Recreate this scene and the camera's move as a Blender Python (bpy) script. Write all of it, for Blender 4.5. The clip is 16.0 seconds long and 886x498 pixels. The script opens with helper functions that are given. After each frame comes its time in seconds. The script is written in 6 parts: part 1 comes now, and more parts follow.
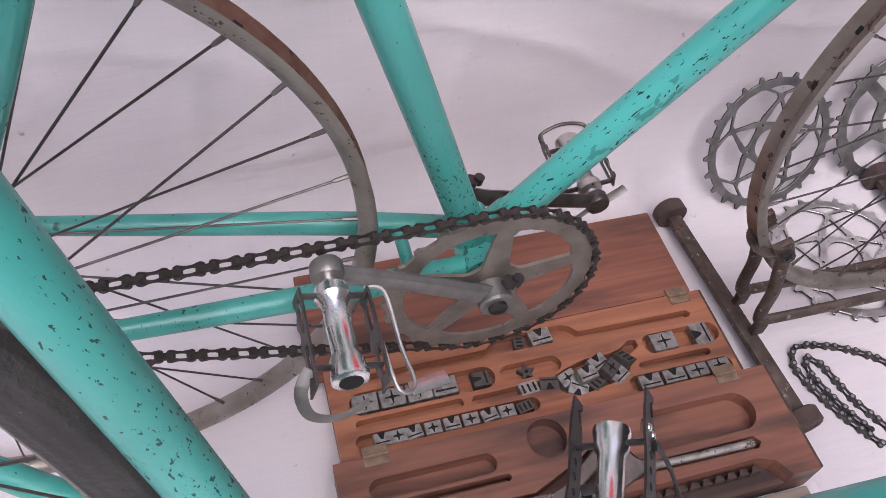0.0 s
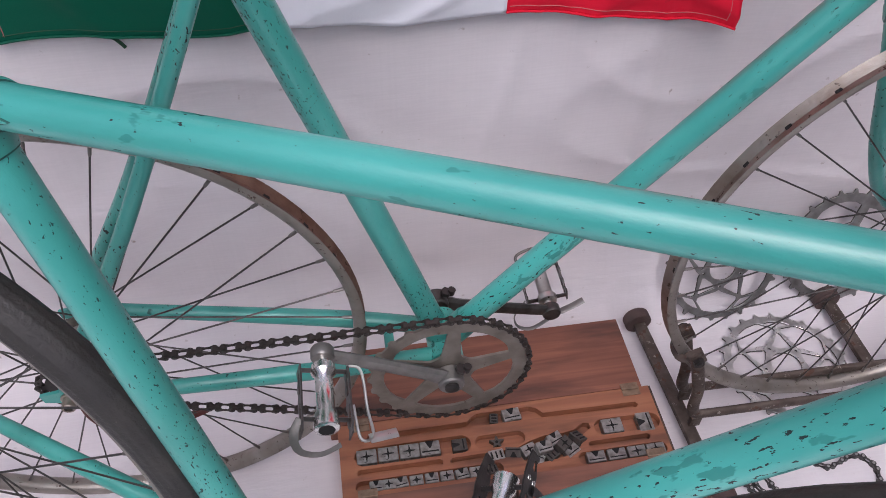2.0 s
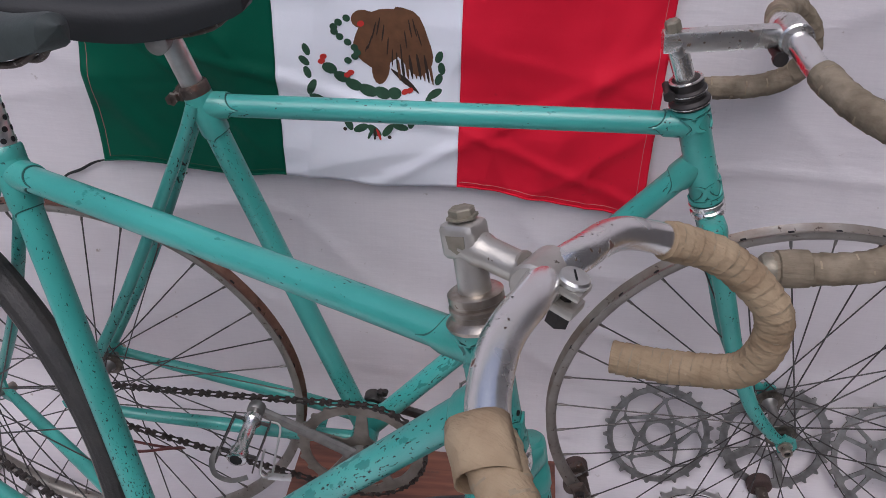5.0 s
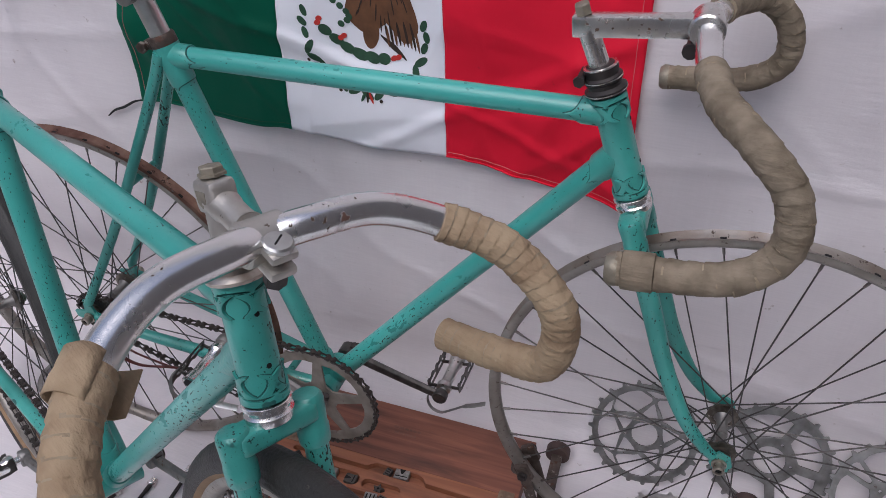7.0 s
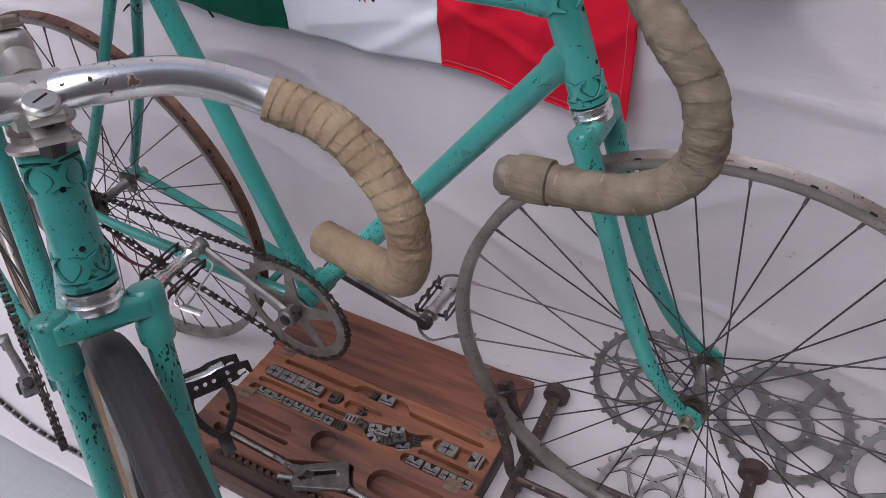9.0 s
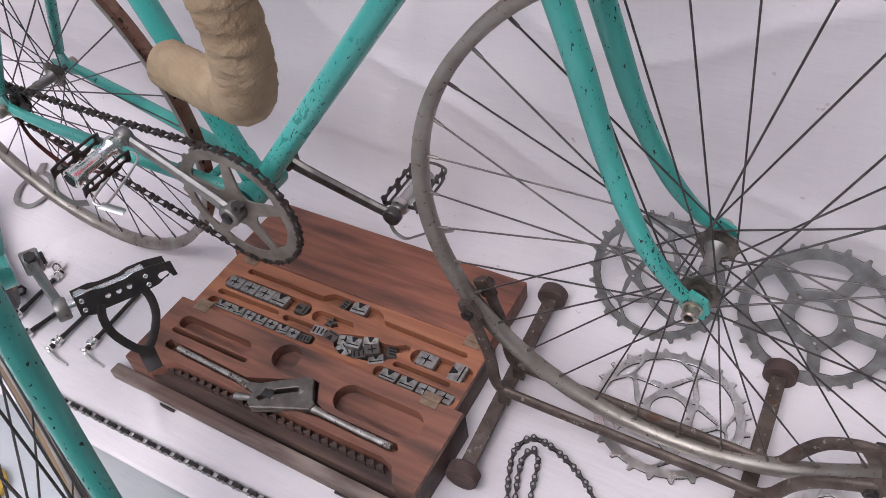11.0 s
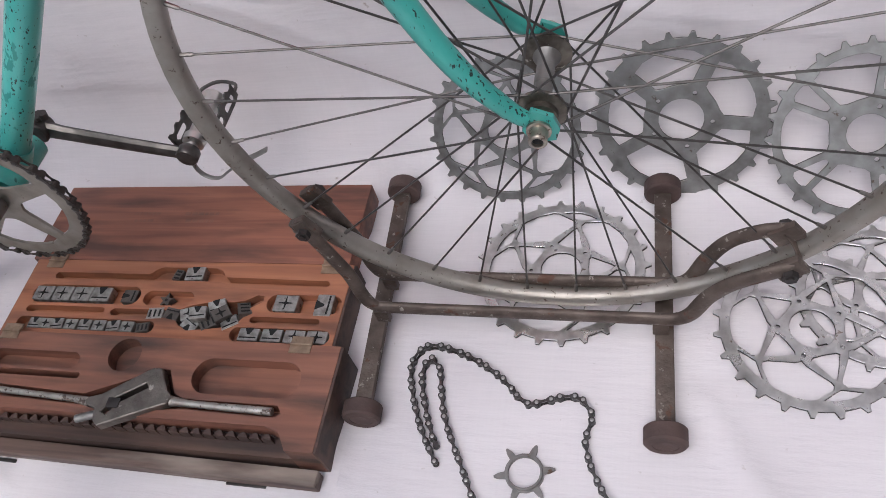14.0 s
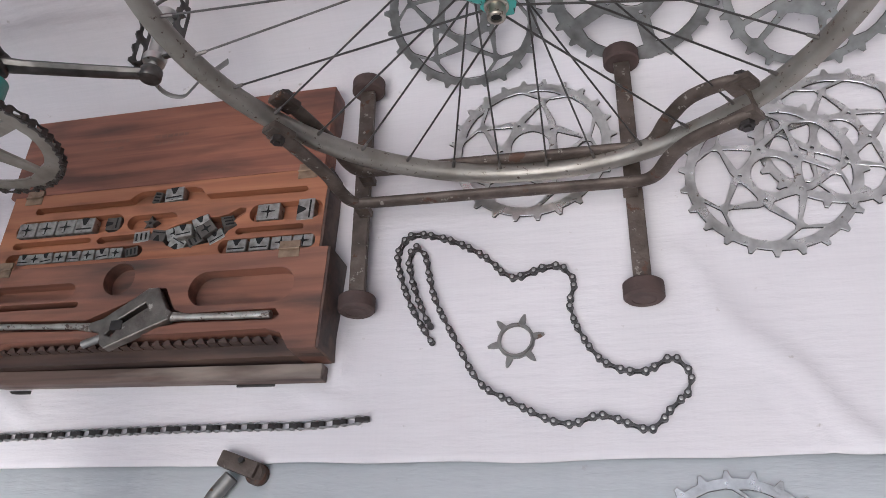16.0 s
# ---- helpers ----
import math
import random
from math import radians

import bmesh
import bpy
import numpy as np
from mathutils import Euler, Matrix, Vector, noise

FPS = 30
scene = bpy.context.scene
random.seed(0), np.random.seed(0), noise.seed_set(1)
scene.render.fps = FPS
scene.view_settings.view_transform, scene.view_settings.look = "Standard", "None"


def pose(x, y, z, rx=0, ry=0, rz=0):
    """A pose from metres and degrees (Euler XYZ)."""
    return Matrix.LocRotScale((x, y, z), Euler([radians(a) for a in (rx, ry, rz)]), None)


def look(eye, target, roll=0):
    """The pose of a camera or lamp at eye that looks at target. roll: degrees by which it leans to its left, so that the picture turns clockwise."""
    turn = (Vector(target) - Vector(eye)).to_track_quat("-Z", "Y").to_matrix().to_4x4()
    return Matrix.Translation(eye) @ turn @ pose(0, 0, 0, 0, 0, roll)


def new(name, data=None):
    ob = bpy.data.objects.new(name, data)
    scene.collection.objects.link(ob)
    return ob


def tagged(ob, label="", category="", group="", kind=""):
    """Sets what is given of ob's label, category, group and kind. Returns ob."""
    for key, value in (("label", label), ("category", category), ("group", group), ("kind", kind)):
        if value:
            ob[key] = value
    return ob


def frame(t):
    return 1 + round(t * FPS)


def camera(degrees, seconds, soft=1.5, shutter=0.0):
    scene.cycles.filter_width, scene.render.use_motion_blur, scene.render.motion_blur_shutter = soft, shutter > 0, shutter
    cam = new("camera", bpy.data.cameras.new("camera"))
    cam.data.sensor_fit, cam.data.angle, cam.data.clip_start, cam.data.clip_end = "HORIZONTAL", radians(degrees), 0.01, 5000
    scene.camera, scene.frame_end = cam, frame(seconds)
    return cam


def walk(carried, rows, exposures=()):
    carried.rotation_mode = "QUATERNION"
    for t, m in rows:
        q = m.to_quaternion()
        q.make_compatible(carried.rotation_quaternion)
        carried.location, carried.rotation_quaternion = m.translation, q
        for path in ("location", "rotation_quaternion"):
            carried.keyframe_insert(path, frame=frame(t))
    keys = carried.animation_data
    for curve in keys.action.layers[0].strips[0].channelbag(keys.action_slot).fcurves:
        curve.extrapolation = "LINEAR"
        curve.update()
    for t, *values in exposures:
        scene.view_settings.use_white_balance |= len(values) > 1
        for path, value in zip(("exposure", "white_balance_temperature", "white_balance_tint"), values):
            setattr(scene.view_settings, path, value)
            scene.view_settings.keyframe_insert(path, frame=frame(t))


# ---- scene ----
cam = camera(57.9, 16.0, soft=0.8)
PATH = [
    (0, (-0.1772, -0.3988, 0.8288), (0.0338, 0.1720, 0.0353), 5.63),
    (0.5, (-0.1621, -0.4315, 0.8994), (0.0246, 0.1544, 0.1108), 4.18),
    (1, (-0.1399, -0.4693, 0.9582), (0.0157, 0.1393, 0.1801), 2.11),
    (1.5, (-0.1146, -0.5172, 1.0082), (0.0139, 0.1206, 0.2488), 0.75),
    (2, (-0.0988, -0.5674, 1.0519), (0.0186, 0.1034, 0.3195), 0.64),
    (2.5, (-0.0817, -0.6304, 1.0871), (0.0310, 0.0972, 0.4103), 0.69),
    (3, (-0.0578, -0.6990, 1.1235), (0.0485, 0.0790, 0.5043), 1.15),
    (3.5, (-0.0181, -0.7672, 1.1510), (0.0638, 0.0442, 0.5723), 1.95),
    (3.7, (-0.0025, -0.7845, 1.1690), (0.0708, 0.0281, 0.5908), 2.14),
    (5.8, (0.3420, -0.8345, 1.1811), (0.1537, -0.0266, 0.6226), -0.96),
    (6, (0.3757, -0.8247, 1.1815), (0.1634, -0.0260, 0.6185), -1.29),
    (6.5, (0.4355, -0.8020, 1.1888), (0.1852, -0.0276, 0.6077), -1.28),
    (7, (0.4880, -0.7848, 1.1917), (0.2115, -0.0323, 0.5940), -1.13),
    (7.5, (0.5547, -0.7594, 1.1782), (0.2370, -0.0300, 0.5724), -1.38),
    (8, (0.6050, -0.7193, 1.1602), (0.2502, -0.0196, 0.5401), -1.80),
    (8.5, (0.6251, -0.6888, 1.1353), (0.2512, -0.0133, 0.4998), -2.31),
    (8.7, (0.6349, -0.6783, 1.1247), (0.2519, -0.0141, 0.4825), -2.73),
    (10.8, (0.6780, -0.5541, 0.9546), (0.2609, 0.0210, 0.2509), -8.84),
    (11, (0.6709, -0.5458, 0.9364), (0.2674, 0.0289, 0.2245), -8.91),
    (11.5, (0.6672, -0.5239, 0.8871), (0.2808, 0.0484, 0.1639), -10.26),
    (12, (0.6630, -0.5082, 0.8452), (0.2968, 0.0660, 0.1129), -11.69),
    (12.5, (0.6623, -0.4944, 0.8195), (0.3203, 0.0777, 0.0740), -13.58),
    (13, (0.6651, -0.4874, 0.8006), (0.3502, 0.0843, 0.0430), -15.58),
    (13.5, (0.6731, -0.4820, 0.7906), (0.3855, 0.0886, 0.0213), -17.50),
    (14, (0.6810, -0.4763, 0.7871), (0.4144, 0.0873, 0.0053), -19.93),
    (14.5, (0.6868, -0.4760, 0.7905), (0.4355, 0.0794, -0.0022), -21.84),
    (15, (0.6839, -0.4803, 0.7968), (0.4479, 0.0556, -0.0138), -23.19),
    (15.5, (0.6799, -0.4915, 0.8031), (0.4490, 0.0124, -0.0292), -25.03),
    (16, (0.6810, -0.5098, 0.8037), (0.4449, -0.0424, -0.0483), -27.87),
]
EXPOSURES = [(0.0, 0.16, 5750, 20), (1.0, -0.08, 5700, 19), (2.0, -0.18, 5650, 18), (3.5, -0.43, 5600, 17), (6.0, -0.63, 5550, 14), (7.0, -0.57, 5550, 14), (8.7, -0.55, 5550, 15), (11.0, 0.05, 5600, 13), (13.0, 0.05, 5600, 12), (16.0, -0.06, 5550, 7)]
walk(cam, [(t, look(eye, target, roll)) for t, eye, target, roll in PATH], EXPOSURES)

from mathutils import geometry

# ---------------------------------------------------------------- light
world = bpy.data.worlds.new("world")
scene.world = world
world.use_nodes = True
wn = world.node_tree.nodes
sky = wn.new("ShaderNodeTexSky")
sky.sky_type = "NISHITA"
sky.sun_disc = False
sky.sun_elevation, sky.sun_rotation = radians(60), radians(187)
sky.air_density, sky.dust_density = 1.0, 8.0
wn["Background"].inputs["Strength"].default_value = 0.15
world.node_tree.links.new(sky.outputs[0], wn["Background"].inputs[0])
sun_data = bpy.data.lights.new("sun", "SUN")
sun_data.energy, sun_data.angle, sun_data.color = 0.95, radians(60), (1.0, 0.96, 0.93)
sun = new("sun", sun_data)
sun.matrix_world = look((0.0, -1.6, 3.1), (0.2, 0, 0.3))

# ---------------------------------------------------------------- materials


def mat(name, col, rough=0.6, metal=0.0, col2=None, scale=30.0, amount=0.5, bump=0.0, bscale=200.0, spots=None,
        spot_scale=60.0, spot_cut=0.62, spot_rough=0.8, stretch=None, rough2=None, coat=0.0, spots2=None, spot2_scale=20.0, spot2_cut=0.6, rand=False, cluster=0.0):
    """A procedural surface: two colours mixed by noise, optional chips or rust spots, fine relief."""
    m = bpy.data.materials.new(name)
    m.use_nodes = True
    nt = m.node_tree
    nd, lk = nt.nodes, nt.links
    b = nd["Principled BSDF"]
    b.inputs["Metallic"].default_value = metal
    b.inputs["Coat Weight"].default_value = coat
    b.inputs["Coat Roughness"].default_value, b.inputs["Coat IOR"].default_value = 0.12, 1.5
    tc = nd.new("ShaderNodeTexCoord")
    mp = nd.new("ShaderNodeMapping")
    lk.new(tc.outputs["Object"], mp.inputs["Vector"])
    if stretch:
        mp.inputs["Scale"].default_value = stretch
    if rand:
        oi = nd.new("ShaderNodeObjectInfo")
        sc = nd.new("ShaderNodeVectorMath")
        sc.operation = "SCALE"
        sc.inputs[0].default_value = (7.0, 5.0, 3.0)
        lk.new(oi.outputs["Random"], sc.inputs["Scale"])
        lk.new(sc.outputs[0], mp.inputs["Location"])
    n1 = nd.new("ShaderNodeTexNoise")
    n1.inputs["Scale"].default_value, n1.inputs["Detail"].default_value = scale, 6
    lk.new(mp.outputs[0], n1.inputs["Vector"])
    r1 = nd.new("ShaderNodeValToRGB")
    r1.color_ramp.elements[0].position, r1.color_ramp.elements[1].position = 0.5 - amount / 2, 0.5 + amount / 2
    r1.color_ramp.elements[0].color = (*col, 1)
    r1.color_ramp.elements[1].color = (*(col2 or col), 1)
    lk.new(n1.outputs["Fac"], r1.inputs["Fac"])
    colour, roughness = r1.outputs["Color"], None
    rr = nd.new("ShaderNodeMapRange")
    rr.inputs["To Min"].default_value, rr.inputs["To Max"].default_value = rough, rough2 if rough2 is not None else min(1, rough + 0.15)
    lk.new(n1.outputs["Fac"], rr.inputs["Value"])
    roughness = rr.outputs[0]
    met = None
    for sp, sc, cut in ((spots, spot_scale, spot_cut), (spots2, spot2_scale, spot2_cut)):
        if not sp:
            continue
        n2 = nd.new("ShaderNodeTexNoise")
        n2.inputs["Scale"].default_value, n2.inputs["Detail"].default_value, n2.inputs["Roughness"].default_value = sc, 3 if cluster else 8, 0.55 if cluster else 0.65
        lk.new(mp.outputs[0], n2.inputs["Vector"])
        r2 = nd.new("ShaderNodeValToRGB")
        r2.color_ramp.elements[0].position, r2.color_ramp.elements[1].position = cut, cut + 0.03
        if cluster:
            n5 = nd.new("ShaderNodeTexNoise")
            n5.inputs["Scale"].default_value, n5.inputs["Detail"].default_value = cluster, 2
            lk.new(mp.outputs[0], n5.inputs["Vector"])
            ma = nd.new("ShaderNodeMath")
            ma.operation = "MULTIPLY_ADD"
            lk.new(n5.outputs["Fac"], ma.inputs[0])
            ma.inputs[1].default_value = 0.45
            ma.inputs[2].default_value = -0.225
            ad = nd.new("ShaderNodeMath")
            lk.new(ma.outputs[0], ad.inputs[0])
            lk.new(n2.outputs["Fac"], ad.inputs[1])
            lk.new(ad.outputs[0], r2.inputs["Fac"])
        else:
            lk.new(n2.outputs["Fac"], r2.inputs["Fac"])
        mx = nd.new("ShaderNodeMix")
        mx.data_type = "RGBA"
        lk.new(r2.outputs["Color"], mx.inputs[0])
        lk.new(colour, mx.inputs[6])
        mx.inputs[7].default_value = (*sp, 1)
        colour = mx.outputs[2]
        m2 = nd.new("ShaderNodeMix")
        lk.new(r2.outputs["Color"], m2.inputs[0])
        lk.new(roughness, m2.inputs[2])
        m2.inputs[3].default_value = spot_rough
        roughness = m2.outputs[0]
        if metal > 0.5:
            m3 = nd.new("ShaderNodeMix")
            lk.new(r2.outputs["Color"], m3.inputs[0])
            if met is None:
                m3.inputs[2].default_value = metal
            else:
                lk.new(met, m3.inputs[2])
            m3.inputs[3].default_value = 0.1
            met = m3.outputs[0]
    lk.new(colour, b.inputs["Base Color"])
    lk.new(roughness, b.inputs["Roughness"])
    if met is not None:
        lk.new(met, b.inputs["Metallic"])
    if bump:
        n3 = nd.new("ShaderNodeTexNoise")
        n3.inputs["Scale"].default_value, n3.inputs["Detail"].default_value = bscale, 4
        lk.new(mp.outputs[0], n3.inputs["Vector"])
        bp = nd.new("ShaderNodeBump")
        bp.inputs["Strength"].default_value, bp.inputs["Distance"].default_value = bump, 0.002
        lk.new(n3.outputs["Fac"], bp.inputs["Height"])
        lk.new(bp.outputs[0], b.inputs["Normal"])
    return m


TEAL = mat("teal_paint", (0.085, 0.43, 0.365), 0.3, 0, (0.030, 0.21, 0.175), 14, 0.5, 0.2, 300, (0.012, 0.05, 0.043), 260, 0.68, 0.7, spots2=(0.018, 0.11, 0.095), spot2_scale=34, spot2_cut=0.68, coat=0.5, rand=True, cluster=24)
TEAL_WORN = mat("worn_teal_paint", (0.08, 0.41, 0.345), 0.3, 0, (0.033, 0.22, 0.19), 20, 0.55, 0.3, 260, (0.007, 0.02, 0.017), 330, 0.635, 0.75, coat=0.4, stretch=(1, 1, 0.4), rand=True, cluster=16)
TEAL_SPECK = mat("speckled_teal_paint", (0.078, 0.42, 0.36), 0.3, 0, (0.03, 0.22, 0.185), 9, 0.45, 0.2, 300, (0.010, 0.05, 0.042), 440, 0.635, 0.7, coat=0.4, stretch=(0.5, 1, 1), rand=True, cluster=10)
TEAL_TUBE = mat("teal_tube_paint", (0.085, 0.46, 0.40), 0.28, 0, (0.034, 0.24, 0.205), 9, 0.45, 0.18, 300, (0.006, 0.02, 0.017), 330, 0.675, 0.7, spots2=(0.035, 0.25, 0.215), spot2_scale=90, spot2_cut=0.65, coat=0.5, stretch=(0.4, 1, 1), rand=True, cluster=14)
RING_DULL = mat("dull_ring_steel", (0.34, 0.31, 0.27), 0.42, 0.75, (0.19, 0.165, 0.135), 45, 0.6, 0.15, 260, (0.14, 0.1, 0.07), 60, 0.66, rough2=0.6)
HEADSET = mat("brownish_worn_chrome", (0.56, 0.51, 0.44), 0.24, 0.95, (0.26, 0.215, 0.17), 60, 0.5, 0.15, 260, (0.12, 0.075, 0.05), 110, 0.62, rough2=0.42)
DIRTY = mat("tarnished_bolt", (0.36, 0.32, 0.25), 0.45, 0.7, (0.22, 0.2, 0.15), 120, 0.6, 0.2, 300)
CHROME = mat("worn_chrome", (0.93, 0.92, 0.90), 0.2, 1, (0.82, 0.80, 0.77), 30, 0.5, 0.05, 200, (0.07, 0.045, 0.03), 220, 0.715, rough2=0.32, spots2=(0.13, 0.07, 0.05), spot2_scale=55, spot2_cut=0.735, cluster=16)
STEM_ALLOY = mat("matt_forged_alloy", (0.60, 0.575, 0.53), 0.33, 0.85, (0.44, 0.41, 0.36), 40, 0.55, 0.2, 220, (0.13, 0.10, 0.075), 90, 0.64, rough2=0.5)
STEM_CHROME = mat("pitted_chrome", (0.86, 0.85, 0.82), 0.2, 1, (0.6, 0.58, 0.54), 40, 0.5, 0.12, 220, (0.13, 0.085, 0.055), 130, 0.66, rough2=0.34, cluster=40)
ALLOY = mat("dull_alloy", (0.70, 0.69, 0.66), 0.27, 1, (0.46, 0.45, 0.42), 45, 0.5, 0.2, 250, (0.09, 0.07, 0.055), 190, 0.725, rough2=0.46, cluster=30)
STEEL = mat("grey_steel", (0.33, 0.32, 0.30), 0.42, 0.9, (0.2, 0.19, 0.18), 60, 0.6, 0.2, 260, (0.13, 0.08, 0.05), 60, 0.63, rough2=0.6)
RING_GREY = mat("grey_ring_steel", (0.41, 0.41, 0.395), 0.34, 0.9, (0.21, 0.205, 0.195), 40, 0.4, 0.08, 260, (0.13, 0.10, 0.08), 70, 0.64, rough2=0.55)
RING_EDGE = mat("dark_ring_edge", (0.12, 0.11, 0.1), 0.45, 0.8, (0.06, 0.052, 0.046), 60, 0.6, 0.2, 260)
RING_BRIGHT = mat("bright_ring_steel", (0.88, 0.87, 0.84), 0.18, 1.0, (0.45, 0.44, 0.42), 40, 0.4, 0.2, 260, (0.16, 0.12, 0.09), 60, 0.64, rough2=0.4)
RUST = mat("rusty_iron", (0.17, 0.135, 0.112), 0.5, 0.6, (0.062, 0.046, 0.038), 38, 0.5, 0.6, 180, (0.27, 0.24, 0.205), 85, 0.61, spots2=(0.10, 0.05, 0.033), spot2_scale=42, spot2_cut=0.60)
RIM = mat("rusty_rim", (0.23, 0.135, 0.095), 0.5, 0.45, (0.095, 0.036, 0.023), 34, 0.4, 0.4, 200, (0.04, 0.022, 0.016), 70, 0.6, spots2=(0.32, 0.28, 0.24), spot2_scale=110, spot2_cut=0.66)
RIM_GREY = mat("grey_rim", (0.38, 0.355, 0.32), 0.36, 0.75, (0.22, 0.195, 0.165), 26, 0.5, 0.3, 200, (0.10, 0.07, 0.052), 150, 0.62, spots2=(0.15, 0.11, 0.085), spot2_scale=26, spot2_cut=0.64)
RIM_FRONT = mat("stained_rim", (0.4, 0.375, 0.34), 0.35, 0.75, (0.2, 0.145, 0.11), 18, 0.4, 0.3, 200, (0.08, 0.055, 0.04), 80, 0.6)
SPOKE = mat("spoke_steel", (0.15, 0.14, 0.13), 0.34, 0.85, (0.05, 0.045, 0.042), 60, 0.6)
NIPPLE = mat("spoke_nipple", (0.30, 0.28, 0.26), 0.35, 0.85, (0.12, 0.105, 0.095), 90, 0.6)
PIN = mat("worn_chain_pin", (0.55, 0.54, 0.52), 0.3, 0.9, (0.25, 0.24, 0.23), 120, 0.6)
PIN_OILY = mat("oily_chain_pin", (0.11, 0.1, 0.09), 0.35, 0.8, (0.05, 0.045, 0.04), 120, 0.6)
CHAIN = mat("oily_chain", (0.03, 0.024, 0.022), 0.42, 0.6, (0.085, 0.07, 0.062), 120, 0.6, 0.2, 400)
CHAIN_GREY = mat("dry_chain", (0.17, 0.165, 0.16), 0.3, 0.85, (0.035, 0.032, 0.03), 150, 0.6, 0.2, 400)
RUBBER = mat("old_tyre", (0.040, 0.036, 0.031), 0.5, 0, (0.020, 0.019, 0.018), 26, 0.5, 0.5, 260, (0.085, 0.078, 0.066), 70, 0.66)
SIDEWALL = mat("tan_sidewall", (0.3, 0.2, 0.11), 0.8, 0, (0.2, 0.13, 0.08), 30, 0.6, 0.3, 250)
PUCK = mat("brown_rubber", (0.1, 0.062, 0.052), 0.7, 0, (0.055, 0.036, 0.033), 40, 0.6, 0.3, 200)
BLACK = mat("black_saddle", (0.008, 0.0085, 0.009), 0.55, 0, (0.015, 0.016, 0.017), 25, 0.6, 0.2, 250, (0.1, 0.1, 0.1), 40, 0.72)
SADDLE_GREY = mat("faded_saddle", (0.048, 0.060, 0.056), 0.5, 0, (0.03, 0.038, 0.036), 25, 0.6, 0.2, 250, (0.3, 0.31, 0.3), 45, 0.72)
DARK = mat("dark_hole", (0.01, 0.01, 0.01), 0.9)
BLACK_METAL = mat("blackened_steel", (0.035, 0.033, 0.032), 0.4, 0.7, (0.08, 0.07, 0.065), 60, 0.6, 0.15, 250)
BRASS = mat("aged_brass", (0.34, 0.25, 0.17), 0.45, 0.5, (0.16, 0.105, 0.07), 90, 0.6)
RED_STRAP = mat("red_leather_strap", (0.16, 0.035, 0.03), 0.6, 0, (0.08, 0.02, 0.018), 80, 0.6)
GREASY = mat("greasy_hub_steel", (0.22, 0.195, 0.16), 0.3, 0.85, (0.05, 0.042, 0.034), 80, 0.45, 0.2, 250, (0.4, 0.37, 0.32), 110, 0.63)
PATINA = mat("dark_patina_steel", (0.29, 0.265, 0.235), 0.36, 0.85, (0.12, 0.10, 0.085), 50, 0.5, 0.3, 260, (0.42, 0.39, 0.34), 80, 0.63)
HANDLE = mat("worn_handle_steel", (0.56, 0.54, 0.50), 0.34, 0.85, (0.24, 0.21, 0.18), 60, 0.5, 0.3, 260, (0.09, 0.065, 0.05), 110, 0.57)
YELLOW = mat("yellow_plastic", (0.75, 0.5, 0.08), 0.5, 0, (0.65, 0.42, 0.06), 30, 0.5)

# ---------------------------------------------------------------- mesh helpers


def mesh_of(name, bm, material, smooth=True):
    me = bpy.data.meshes.new(name)
    bmesh.ops.recalc_face_normals(bm, faces=bm.faces)
    bm.to_mesh(me)
    bm.free()
    mats = material if isinstance(material, (list, tuple)) else [material]
    for k in mats:
        me.materials.append(k)
    if smooth:
        me.shade_smooth()
        me.set_sharp_from_angle(angle=radians(38))
    return me


def part(name, bm, material, parent=None, label="", smooth=True):
    me = bm if isinstance(bm, bpy.types.Mesh) else mesh_of(name, bm, material, smooth)
    ob = new(name, me)
    ob.parent = parent
    if label:
        tagged(ob, label)
    return ob


def thing(name, m, label, category, group="", kind=""):
    ob = new(name)
    ob.empty_display_size = 0.05
    ob.matrix_world = m
    return tagged(ob, label, category, group, kind)


def smooth_path(pts, n=8, closed=False):
    """Catmull-Rom points through pts."""
    p = [Vector(q) for q in pts]
    out = []
    k = len(p)
    rng = k if closed else k - 1
    for i in range(rng):
        if closed:
            a, b, c, d = p[(i - 1) % k], p[i], p[(i + 1) % k], p[(i + 2) % k]
        else:
            a, b, c, d = p[max(i - 1, 0)], p[i], p[i + 1], p[min(i + 2, k - 1)]
        for s in range(n):
            t = s / n
            out.append(0.5 * ((2 * b) + (c - a) * t + (2 * a - 5 * b + 4 * c - d) * t * t + (3 * b - a - 3 * c + d) * t ** 3))
    if not closed:
        out.append(p[-1])
    return out


def sweep(bm, pts, radius, segs=14, closed=False, squash=1.0, side=None):
    """A tube along pts; radius a number or one per point; squash flattens it along 'side'."""
    pts = [Vector(q) for q in pts]
    n = len(pts)
    rad = radius if isinstance(radius, (list, tuple)) else [radius] * n
    tang = []
    for i in range(n):
        a = pts[i - 1] if (i or closed) else pts[i]
        b = pts[(i + 1) % n] if (i < n - 1 or closed) else pts[i]
        tang.append((b - a).normalized())
    ref = Vector(side) if side else (Vector((0, 1, 0)) if abs(tang[0].y) < 0.9 else Vector((1, 0, 0)))
    u = (ref - tang[0] * ref.dot(tang[0])).normalized()
    rings = []
    for i in range(n):
        t = tang[i]
        u = (u - t * u.dot(t)).normalized()
        v = t.cross(u)
        rings.append([bm.verts.new(pts[i] + (u * math.cos(a) * squash + v * math.sin(a)) * rad[i])
                      for a in (2 * math.pi * j / segs for j in range(segs))])
    for i in range(n if closed else n - 1):
        r0, r1 = rings[i], rings[(i + 1) % n]
        for j in range(segs):
            bm.faces.new((r0[j], r0[(j + 1) % segs], r1[(j + 1) % segs], r1[j]))
    if not closed:
        bm.faces.new(rings[0][::-1])
        bm.faces.new(rings[-1])
    return bm


